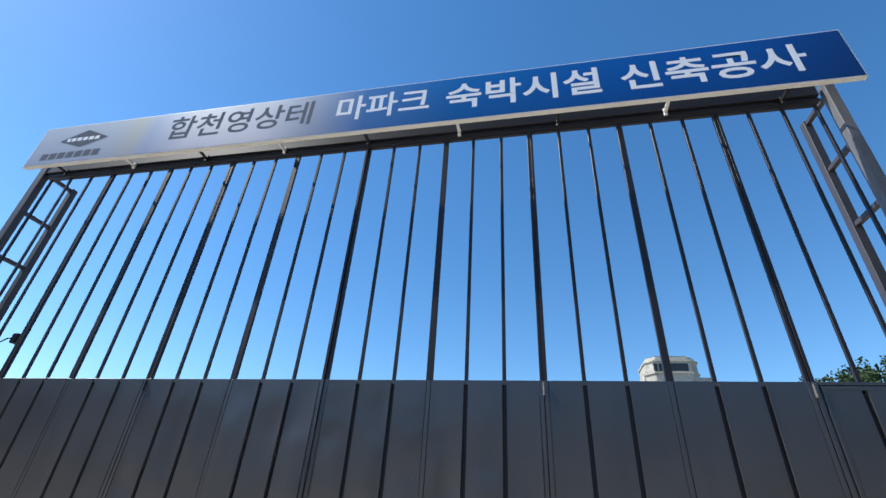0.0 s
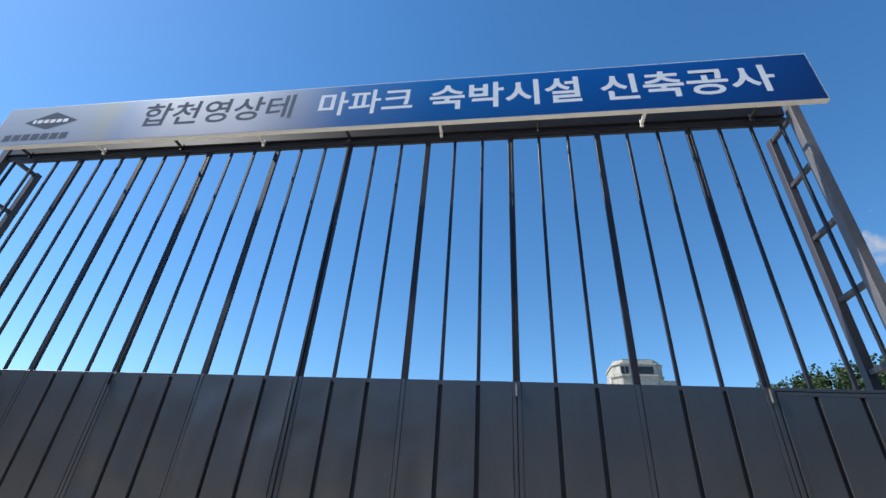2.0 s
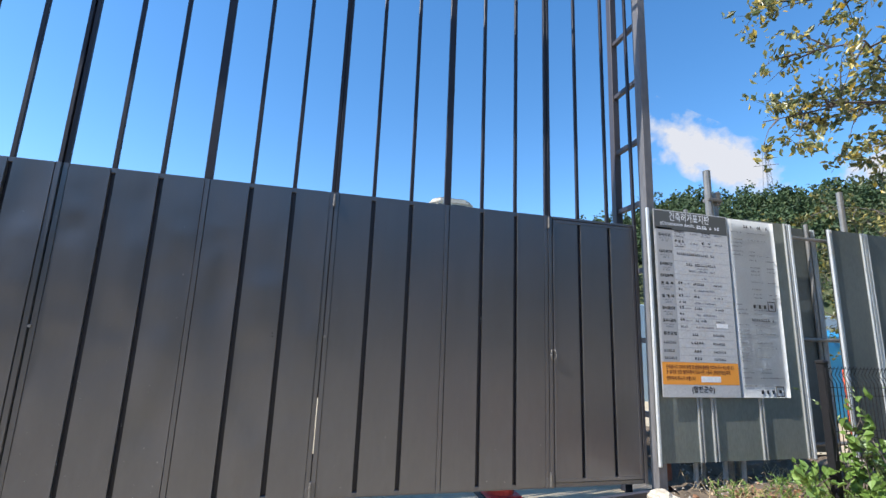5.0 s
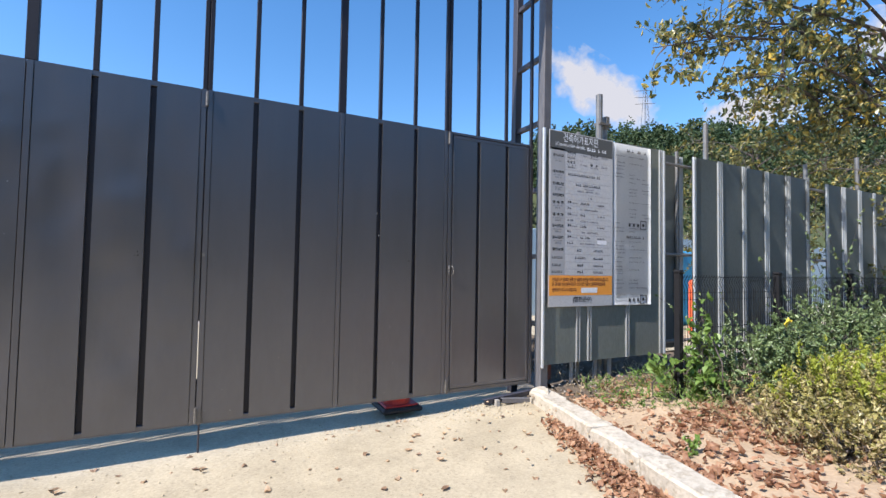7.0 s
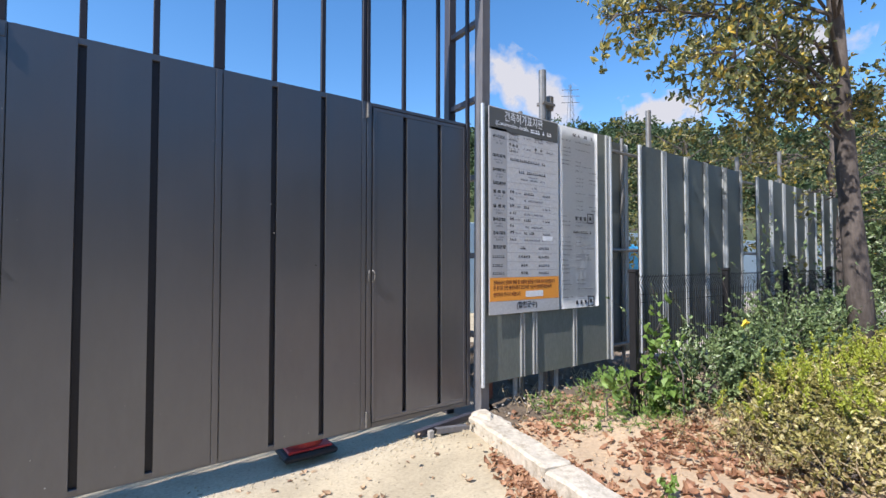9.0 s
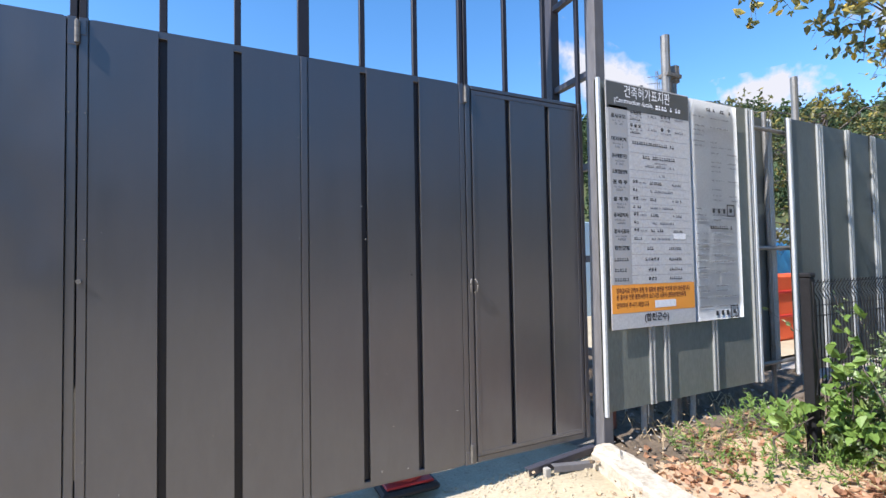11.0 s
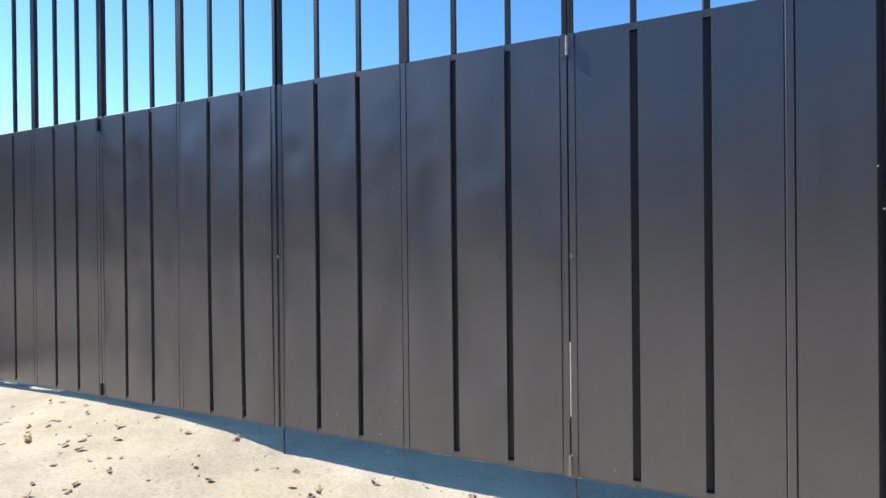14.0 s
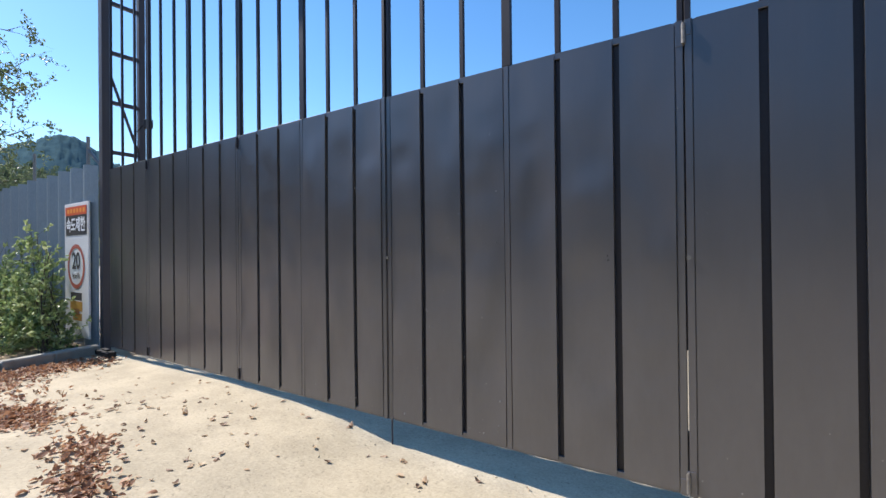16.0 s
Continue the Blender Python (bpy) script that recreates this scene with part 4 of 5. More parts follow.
bars([(-9.62, -9.08, 0.66, 0.83), (-9.5, -9.1, 0.5, 0.62)], sy - 0.001, mat("ochre_print", (0.5, 0.27, 0.05), 0.5), speed, "picture_block")
bars([(-9.45, -9.2, 0.6, 0.7)], sy - 0.004, BROWN, speed, "picture_block")

# ---- kerbs ----
def stone_kerb(points, w, top, seed, name, label, stuff=KERB):
    """A low kerb of rough blocks along a line."""
    kerb = thing(name, (*points[0], 0.0), label, "kerb", kind="structure")
    for (xa, ya), (xb, yb) in zip(points, points[1:]):
        bm = bmesh.new()
        d = Vector((xb - xa, yb - ya, 0))
        L = d.length
        box(bm, (-L / 2 + 0.004, -w / 2, -0.3), (L / 2 - 0.004, w / 2, 0.0), 0.02)
        bmesh.ops.subdivide_edges(bm, edges=bm.edges[:], cuts=4, use_grid_fill=True)
        for v in bm.verts:
            q = v.co * 5
            v.co += Vector((noise.noise((q.x, q.y, seed)), noise.noise((q.x, q.y, seed + 3)), 0.8 * noise.noise((q.x, q.y, seed + 7)))) * 0.016
        z = top + random.uniform(-0.01, 0.012)
        bm.transform(Matrix.Translation(((xa + xb) / 2, (ya + yb) / 2, z)) @ Matrix.Rotation(math.atan2(d.y, d.x), 4, "Z"))
        part("block", bm, stuff, kerb)
        seed += 1
    return kerb


ks = [-0.2 - 0.62 * k for k in range(12)]
stone_kerb([(kerb_x(y) - 0.0 + 0.012 * (k % 2), y) for k, y in enumerate(ks)], 0.25, 0.105, 1, "kerb", "rough pale cement kerb edging the planting bed")
kerb_ = bpy.data.objects["kerb"]
bm = bmesh.new()
bmesh.ops.create_icosphere(bm, subdivisions=3, radius=1, matrix=Matrix.Diagonal((0.15, 0.22, 0.1, 1)))
for v in bm.verts:
    v.co += v.co.normalized() * (0.07 * noise.noise(v.co * 8) + 0.03 * noise.noise(v.co * 22))
bm.transform(Matrix.Translation((3.58, -0.33, 0.03)))
part("mortar_lump", bm, KERB, kerb_, "lump of spilt mortar")
stone_kerb([(-8.55 + 0.16 * k * 0.62, -0.12 - 0.62 * k) for k in range(9)], 0.16, 0.15, 30, "kerb", "grey concrete kerb before the weeds, coloured as in shade", SHADED_KERB)

# ---- fittings at the gate foot ----
cone = thing("traffic_cone", (1.97, 0.3, -0.06), "worn red traffic cone with black base behind the gate", "traffic cone")
part("base", boxed((1.74, 0.1, -0.07), (2.2, 0.56, -0.015), 0.02), RUBBER, cone, "black rubber base")
part("rim", boxed((1.78, 0.14, -0.015), (2.16, 0.52, 0.005), 0.008), RED, cone)
part("cone_body", tubed([(1.97, 0.33, 0.005), (1.97, 0.33, 0.09), (1.97, 0.33, 0.72)], [0.16, 0.14, 0.03], 20), RED, cone, smooth=False)
stop = thing("gate_stop", (3.2, -0.12, -0.03), "grey angle iron stop at the gate foot", "gate stop")
def flat_bar(a, c, wide, thick):
    """A flat or angle iron lying between two points, one leg level and one upright."""
    a, c = Vector(a), Vector(c)
    d = c - a
    turn = Matrix.Translation((a + c) / 2) @ Matrix.Rotation(math.atan2(d.y, d.x), 4, "Z") @ Matrix.Rotation(-math.asin(d.z / d.length), 4, "Y")
    bm = boxed((-d.length / 2, 0, -thick), (d.length / 2, wide, 0), 0.0015)
    box(bm, (-d.length / 2, -thick, -wide), (d.length / 2, 0, 0), 0.0015)
    bm.transform(turn)
    return bm


part("angle_iron", flat_bar((2.86, -0.1, 0.02), (3.6, -0.05, 0.05), 0.055, 0.006), POST, stop)
part("angle_iron", flat_bar((3.06, -0.16, 0.03), (3.58, -0.24, 0.0), 0.05, 0.006), FRONT_POST, stop, "pale angle iron brace")
part("leg", boxed((2.98, -0.16, -0.1), (3.03, -0.12, 0.02), 0.003), STAKE, stop)
left_stop = thing("gate_stop", (-8.2, -0.1, 0.02), "dark steel foot bracket beside the column", "gate stop")
bm = boxed((-8.45, -0.2, 0.02), (-7.95, -0.08, 0.1), 0.01)
box(bm, (-8.3, -0.16, 0.1), (-8.1, -0.1, 0.13), 0.01)
part("bracket", bm, BLACK_STEEL, left_stop)
lamp = thing("small_floodlight", (-7.35, 0.1, 3.55), "small black floodlight clamped to a gate bar", "floodlight")
part("arm", tubed([(-7.47, 0.02, 3.5), (-7.42, 0.1, 3.62), (-7.25, 0.1, 3.62)], 0.01, 6), BLACK_STEEL, lamp)
part("lamp_body", boxed((-7.3, 0.05, 3.54), (-7.2, 0.15, 3.68), 0.012), BLACK_STEEL, lamp)

# ---- mesh fence ----
mesh_fence = thing("mesh_fence", (7.6, -1.1, 0.0), "low black welded wire mesh fence in the shrubs", "fence")
for x in (4.79, 6.8, 8.8, 10.8):
    p = part("post", boxed((x - 0.035, -1.135, -0.1), (x + 0.035, -1.065, 1.48), 0.005), BLACK_STEEL, mesh_fence)
    part("post_cap", boxed((x - 0.042, -1.142, 1.48), (x + 0.042, -1.058, 1.52), 0.01), BLACK_STEEL, p)
for k, x in enumerate((4.83, 6.84, 8.84)):
    bm = bmesh.new()
    for i in range(39):
        xx = x + 0.02 + 0.05 * i
        tube(bm, [(xx, -1.1, 0.12), (xx, -1.1, 1.3), (xx, -1.06, 1.38), (xx, -1.1, 1.46)], 0.0045, 4, False)
    for z in (0.2, 0.5, 0.85, 1.18, 1.26, 1.44):
        tube(bm, [(x, -1.1, z), (x + 1.94, -1.1, z)], 0.0035, 4, False)
    tagged(part("wire_mesh", bm, BLACK_STEEL, mesh_fence), kind="stuff")
part("cable", tubed([(4.76, -1.15, 1.45), (4.72, -1.17, 1.1), (4.78, -1.16, 0.8), (4.76, -1.15, 0.6)], 0.006, 5), BLACK_STEEL, mesh_fence)


# ---- plants ----
def shrub(name, label, lumps, count, size, material, seed, stems=0, category="shrub", long=1.8, droop=0.0, shell=0.55, shoot=0.16, per=9, dry=None, stray=0.0):
    """A shrub of leafy shoots that grow outwards from overlapping lumps: centre x, y, z and radii."""
    r = np.random.default_rng(seed)
    t = thing(name, (lumps[0][0], lumps[0][1], 0.05), label, category)
    pts, heads, tot = [], [], sum(l[3] * l[4] * l[5] for l in lumps)
    twigs = bmesh.new()
    for x, y, z, a, b, c in lumps:
        n = max(4, int(count / per * a * b * c / tot))
        v = r.normal(size=(n, 3))
        v /= np.linalg.norm(v, axis=1)[:, None]
        ripple = 1 + 0.36 * np.sin(v[:, 0] * 7 + x * 3) * np.cos(v[:, 2] * 6 + y)
        rad = (shell + (1 - shell) * r.random(n) ** 0.7) * ripple
        root = v * rad[:, None] * np.array([a, b, c]) + np.array([x, y, z])
        way = v * np.array([1, 1, 0.6]) + r.normal(size=(n, 3)) * 0.45 + np.array([0, 0, 0.75])
        way /= np.linalg.norm(way, axis=1)[:, None]
        reach = shoot * (0.5 + r.random(n)) * (1 + stray * (r.random(n) < 0.08) * 2.5)
        for k in range(n):
            m = int(per * (0.6 + 0.8 * r.random()))
            s_ = r.random(m)
            pts.append(root[k] + way[k] * (s_ * reach[k])[:, None] + r.normal(size=(m, 3)) * size * 0.35)
            heads.append(np.tile(way[k], (m, 1)) * 0.8)
            if k % 6 == 0 or reach[k] > shoot * 1.6:
                tube(twigs, [root[k] - way[k] * reach[k] * 0.8, root[k] + way[k] * reach[k]], [0.0035, 0.0015], 3, False)
    p, d = np.concatenate(pts), np.concatenate(heads)
    keep = p[:, 2] > 0.05
    p, d = p[keep], d[keep]
    if dry:
        low = p[:, 2] + r.normal(size=len(p)) * 0.12 < dry[1]
        leaves("dry_foliage", p[low], size * (0.6 + 0.7 * r.random(low.sum())), dry[0], t, "dry brown inner leaves", rng=r, long=long, dirs=d[low])
        p, d = p[~low], d[~low]
    leaves("foliage", p, size * (0.6 + 0.8 * r.random(len(p))), material, t, rng=r, long=long, droop=droop, dirs=d)
    for k in range(stems):
        l = lumps[k % len(lumps)]
        bx, by = l[0] + r.normal() * 0.1, l[1] + r.normal() * 0.1
        tube(twigs, [(bx, by, 0.0), (bx + r.normal() * l[3] * 0.3, by + r.normal() * l[4] * 0.3, l[2] * 0.6), (l[0] + r.normal() * l[3] * 0.5, l[1] + r.normal() * l[4] * 0.5, l[2] + l[5] * 0.6)], [0.012, 0.009, 0.004], 5)
    tagged(part("stems", twigs, BARK, t), kind="stuff")
    return t


shrub("hedge", "yellow-green hedge, dry and twiggy in its lower half", [(5.0, -2.35, 0.2, 0.66, 0.45, 0.22), (5.9, -2.3, 0.26, 0.74, 0.5, 0.25), (6.9, -2.3, 0.3, 0.84, 0.55, 0.27), (4.6, -2.75, 0.17, 0.44, 0.4, 0.19), (5.4, -2.95, 0.24, 0.84, 0.55, 0.25), (8.0, -2.3, 0.32, 0.94, 0.55, 0.28), (4.95, -2.25, 0.36, 0.3, 0.22, 0.08), (5.6, -2.15, 0.45, 0.35, 0.25, 0.08)], 54000, 0.021, HEDGE_LEAF, 2, 60, "hedge", long=1.8, shell=0.45, shoot=0.14, per=12, dry=(HEDGE_DRY, 0.27), stray=0.3)
hedge_ = bpy.data.objects["hedge"]
rh = np.random.default_rng(31)
tops, ways = [], []
for x, y, z, n in ((5.6, -2.15, 0.52, 30), (6.2, -2.3, 0.55, 34), (5.0, -2.25, 0.42, 18), (6.9, -2.3, 0.6, 34), (5.4, -2.7, 0.48, 30), (7.7, -2.2, 0.64, 26), (6.1, -2.75, 0.52, 26)):
    for _ in range(n):
        c = np.array([x, y, z]) + rh.normal(size=3) * np.array([0.24, 0.16, 0.04])
        d = np.array([0, 0, 1.0]) + rh.normal(size=3) * 0.35
        m = 26
        tops.append(c + d * (rh.random(m) * 0.14)[:, None] + rh.normal(size=(m, 3)) * 0.008)
        ways.append(np.tile(d * 0.9, (m, 1)))
tops, ways = np.concatenate(tops), np.concatenate(ways)
leaves("fresh_growth", tops, 0.017 * (0.7 + 0.6 * rh.random(len(tops))), leafy("fresh_hedge_shoot", [(0.0, (0.28, 0.34, 0.04)), (0.6, (0.42, 0.46, 0.06)), (1.0, (0.55, 0.55, 0.12))], 0.4, 0.35), hedge_, "fresh yellow-green shoots", rng=rh, dirs=ways, long=2.2)
bm = bmesh.new()
for _ in range(34):
    x, y = rh.uniform(4.35, 5.6), rh.uniform(-2.95, -1.95)
    a = rh.uniform(0, 6.28)
    p = Vector((x, y, 0.04))
    q = p + Vector((0.12 * math.cos(a), 0.12 * math.sin(a), rh.uniform(0.08, 0.2)))
    w = q + Vector((0.14 * math.cos(a + 0.6), 0.14 * math.sin(a + 0.6), rh.uniform(0.05, 0.16)))
    tube(bm, [p, q, w], [0.008, 0.006, 0.003], 5, False)
    tube(bm, [q, q + Vector((0.1 * math.cos(a - 1), 0.1 * math.sin(a - 1), 0.16))], [0.005, 0.002], 4, False)
tagged(part("dead_twigs", bm, TWIG, hedge_, "pale bare dead twigs"), kind="stuff")
shrub("shrub", "dark green sprawling shrub along the mesh fence", [(5.5, -1.45, 0.38, 0.5, 0.3, 0.36), (6.3, -1.5, 0.44, 0.62, 0.36, 0.38), (7.3, -1.6, 0.55, 0.76, 0.42, 0.5), (8.4, -1.5, 0.46, 0.8, 0.45, 0.42), (6.0, -1.7, 0.33, 0.55, 0.28, 0.34), (9.4, -1.6, 0.52, 0.76, 0.5, 0.5)], 29000, 0.025, YEW_LEAF, 3, 44, long=2.2, shell=0.3, shoot=0.3, per=20, stray=1.0)
shrub("shrub", "bright green leafy sapling beside the mesh post", [(4.9, -1.3, 0.9, 0.07, 0.06, 0.2), (4.93, -1.28, 0.5, 0.13, 0.1, 0.32), (4.55, -1.12, 0.42, 0.14, 0.1, 0.1), (5.0, -1.3, 0.25, 0.16, 0.1, 0.16)], 460, 0.06, FRESH_LEAF, 4, 8, long=1.35, shoot=0.1, per=5)
shrub("weeds", "green grassy weeds at the edge of the soil", [(4.4, -0.95, 0.08, 0.4, 0.2, 0.1), (4.75, -1.35, 0.08, 0.3, 0.2, 0.1), (4.1, -0.75, 0.06, 0.2, 0.12, 0.06), (5.2, -1.0, 0.12, 0.4, 0.3, 0.15), (4.45, -0.5, 0.1, 0.5, 0.12, 0.1), (5.3, -0.45, 0.12, 0.5, 0.2, 0.12), (4.62, -1.2, 0.12, 0.22, 0.14, 0.12)], 3800, 0.01, FRESH_LEAF, 5, 0, "weeds", long=6, shoot=0.12, per=8)
shrub("weeds", "dry straw-coloured weed stalks under the hedge edge", [(4.75, -1.75, 0.1, 0.35, 0.18, 0.14), (4.25, -0.6, 0.08, 0.4, 0.1, 0.1), (4.45, -2.15, 0.1, 0.2, 0.2, 0.12)], 900, 0.008, HEDGE_DRY, 15, 0, "weeds", long=8, shoot=0.22, per=6)
shrub("weeds", "small green weed in the leaf litter", [(3.55, -2.15, 0.08, 0.08, 0.08, 0.06)], 60, 0.028, FRESH_LEAF, 6, 0, "weeds", shoot=0.08)
shrub("weeds", "tall grey-green leafy weeds before the blue fence", [(-9.05, -0.6, 0.45, 0.3, 0.25, 0.45), (-9.12, -0.6, 1.1, 0.16, 0.16, 0.5), (-9.0, -0.6, 1.55, 0.08, 0.08, 0.3), (-9.75, -0.65, 0.6, 0.34, 0.3, 0.6), (-9.85, -0.62, 1.4, 0.2, 0.18, 0.5), (-9.95, -0.6, 1.85, 0.08, 0.08, 0.3), (-10.7, -0.8, 0.6, 0.5, 0.37, 0.6), (-8.72, -0.45, 0.14, 0.17, 0.2, 0.14), (-9.4, -1.15, 0.25, 0.4, 0.3, 0.28), (-10.9, -0.8, 1.2, 0.25, 0.2, 0.4), (-12, -0.9, 0.7, 0.65, 0.46, 0.7)], 12500, 0.044, WEED_LEAF, 7, 24, "weeds", long=1.9, shell=0.5, shoot=0.2, stray=0.7)
shrub("weeds", "low fresh green weeds along the kerb of the blue fence", [(-9.3, -0.55, 0.08, 0.3, 0.12, 0.08), (-8.93, -0.4, 0.08, 0.2, 0.1, 0.08), (-9.9, -0.78, 0.1, 0.35, 0.14, 0.1)], 900, 0.03, FRESH_LEAF, 17, 0, "weeds", shoot=0.1, per=6)
shrub("shrub", "dark green overgrown bush crowding the fence end", [(15.6, -1.3, 1.2, 1.0, 0.7, 1.3), (16.8, -0.6, 1.7, 1.3, 1.0, 1.9), (15.2, -2.0, 0.7, 0.9, 0.7, 0.8), (17.5, -1.9, 1.4, 1.2, 1.0, 1.6)], 9000, 0.075, YEW_LEAF, 18, 14, long=1.8, shell=0.4, shoot=0.4, per=12, stray=0.6)
flower = thing("yellow_leaf", (5.9, -1.62, 0.05), "single yellow leaf standing out of the dark shrub", "leaf")
part("stalk", tubed([(5.9, -1.62, 0.03), (5.89, -1.6, 0.5), (5.9, -1.63, 0.95)], 0.003, 5), BARK, flower)
leaves("blade", [(5.9, -1.64, 0.96), (5.92, -1.65, 0.95), (5.89, -1.66, 0.94)], [0.085, 0.08, 0.085], mottled("yellow_leaf", (0.75, 0.55, 0.04), (0.8, 0.65, 0.1), 20, 0.5), flower, "bright yellow blade", long=1.3, rng=np.random.default_rng(2))


def tree(name, label, trunk, radius, limbs, seed, leaf_mat, leaf, per_twig, twigs=9, spread=0.5, droop=0.6):
    """A tree: tapered trunk, limbs to given ends, side twigs with leaves along them."""
    r = np.random.default_rng(seed)
    t = thing(name, trunk[0], label, "tree")
    bm = bmesh.new()
    tube(bm, trunk, [radius * (1 - 0.62 * k / (len(trunk) - 1)) for k in range(len(trunk))], 12)
    part("trunk", bm, BARK, t, smooth=True)
    pts = []
    for f, end, rad in limbs:
        bm = bmesh.new()
        i = min(int(f * (len(trunk) - 1)), len(trunk) - 2)
        u = f * (len(trunk) - 1) - i
        a = Vector(trunk[i]).lerp(Vector(trunk[i + 1]), u)
        e = Vector(end)
        L = (e - a).length
        path = [a.lerp(e, s) + Vector((r.normal() * 0.05 * L * (0 < s < 1), r.normal() * 0.05 * L * (0 < s < 1), 0.16 * L * math.sin(math.pi * s) + r.normal() * 0.02 * L * (0 < s < 1))) for s in (0, 0.2, 0.4, 0.6, 0.8, 1.0)]
        tube(bm, path, [0.46 * rad * (1 - 0.16 * k) for k in range(6)], 6)
        for k in range(twigs):
            s = 0.25 + 0.75 * (k + r.random()) / twigs
            j = min(int(s * 5), 4)
            p = path[j].lerp(path[j + 1], s * 5 - j)
            d = (e - a).normalized() * 0.5 + Vector(r.normal(size=3)) * 0.75
            d.z -= 0.25
            d = d.normalized() * spread * (0.5 + r.random())
            q = p + d * 0.5 + Vector((0, 0, 0.05))
            w = p + d + Vector((0, 0, -0.12 * spread))
            tube(bm, [p, q, w], [rad * 0.22 + 0.003, 0.005, 0.002], 4, False)
            for _ in range(3):
                m = q.lerp(w, r.random())
                o = m + Vector(r.normal(size=3)) * spread * 0.35
                tube(bm, [m, o], [0.003, 0.0015], 3, False)
                for _ in range(per_twig // 3):
                    pts.append(m.lerp(o, r.random() * 1.1) + Vector(r.normal(size=3)) * 0.035 * (leaf / 0.04))
        part("limb", bm, BARK, t)
    leaves("crown", [tuple(p) for p in pts], leaf * (0.65 + 0.7 * r.random(len(pts))), leaf_mat, t, rng=r, droop=droop, long=1.9)
    return t


T1 = [(8.5, -2.05, 0), (8.45, -1.98, 1.4), (8.4, -1.92, 2.7), (8.28, -1.9, 4.0), (8.05, -1.9, 5.4), (7.7, -1.9, 7.2)]
L1 = [(0.55, (4.75, -0.8, 4.2), 0.06), (0.5, (5.3, -1.6, 3.7), 0.05), (0.62, (4.75, -1.1, 4.85), 0.06), (0.7, (4.9, -2.2, 5.3), 0.06), (0.6, (5.4, -0.75, 4.3), 0.05), (0.75, (4.75, -0.9, 5.7), 0.06), (0.8, (5.4, -3.0, 6.0), 0.05),
      (0.47, (6.0, -1.3, 3.7), 0.05), (0.52, (6.6, -0.8, 4.0), 0.05), (0.65, (6.1, 0.1, 5.0), 0.05), (0.7, (7.5, -0.3, 5.2), 0.05), (0.85, (5.6, -1.0, 6.7), 0.05), (0.9, (6.8, -0.5, 7.2), 0.05), (0.6, (8.8, -1.2, 4.5), 0.06), (0.8, (8.6, -2.8, 6.0), 0.05),
      (0.5, (9.2, -2.0, 3.8), 0.05), (0.7, (5.8, -3.6, 4.8), 0.05), (0.48, (7.0, -1.5, 3.5), 0.04), (0.55, (8.0, -0.9, 4.2), 0.04), (0.95, (5.0, -1.3, 7.3), 0.04), (0.8, (5.3, -0.8, 6.3), 0.05), (0.7, (5.6, -1.6, 5.6), 0.05)]
tree("tree", "tall cherry tree turning yellow, above the shrubs", T1, 0.155, L1, 11, TREE_LEAF, 0.047, 33, 15, 0.5, 1.2)


def crown_tree(name, label, base, height, spread, seed, leaf_mat, leaf, n=14, per=24):
    r = random.Random(seed)
    x, y, z = base
    trunk = [(x, y, z), (x + r.uniform(-0.1, 0.1), y, z + height * 0.35), (x + r.uniform(-0.2, 0.2), y + r.uniform(-0.2, 0.2), z + height * 0.7), (x, y, z + height * 0.95)]
    limbs = []
    for k in range(n):
        a = 2.4 * k + r.uniform(-0.4, 0.4)
        f = 0.3 + 0.65 * k / n
        rad = spread * (1.05 - 0.6 * abs(f - 0.55)) * r.uniform(0.7, 1.1)
        limbs.append((f, (x + rad * math.cos(a), y + rad * math.sin(a), z + height * f * 0.95 + height * 0.1 + r.uniform(-0.2, 0.3)), 0.018 + 0.005 * height))
    return tree(name, label, trunk, 0.02 * height + 0.03, limbs, seed, leaf_mat, leaf, per, 9, spread * 0.33)


crown_tree("tree", "tree with thinning leaves behind the blue fence", (-18.2, -1.1, 0), 7.8, 3.1, 21, GREEN_LEAF, 0.05, 30, 48)
crown_tree("tree", "yellowing broadleaf tree behind the site fence", (12.5, 2.2, 0), 5.0, 2.3, 22, GOLD_LEAF, 0.055, 15, 36)
crown_tree("tree", "dense green tree at the end of the fence", (15.0, -0.2, 0), 5.4, 2.4, 23, TREE_LEAF, 0.05, 16, 30)
crown_tree("tree", "dark green tree past the fence end", (17.2, -1.6, 0), 4.2, 1.8, 24, YEW_LEAF, 0.05, 15, 36)

# ---- fallen leaves ----
def litter(name, label, spots, seed, size=0.045, lift=None, depth=0.02, material=DRY, tilt=0.4):
    r = np.random.default_rng(seed)
    pts = []
    for x, y, sx, sy, n in spots:
        q = np.stack([x + r.normal(size=n) * sx, y + r.normal(size=n) * sy], 1)
        for a, b in q:
            if lift:
                if a < kerb_x(b) + 0.14:
                    continue
                z = bed_z(a, b)
            else:
                if a > kerb_x(b) - 0.13 or a < -8.5 or b > -0.02:
                    continue
                z = slab_z(a, b)
            pts.append((a, b, z + 0.005 + depth * r.random()))
    ob = curled(name, pts, size * (0.5 + 0.9 * r.random(len(pts))), material, r, tilt)
    return tagged(ob, label, "leaves", kind="stuff")


def kerb_heap(y0, y1, n, side, w0, w1, seed):
    """Places of leaves swept against the kerb, spreading wider along it."""
    r = random.Random(seed)
    out = []
    for _ in range(n):
        t = r.random() ** 0.7
        y = y0 + (y1 - y0) * t
        out.append((kerb_x(y) + side * (0.15 + abs(r.gauss(0, w0 + (w1 - w0) * t))), y, 0.001, 0.001, 1))
    return out


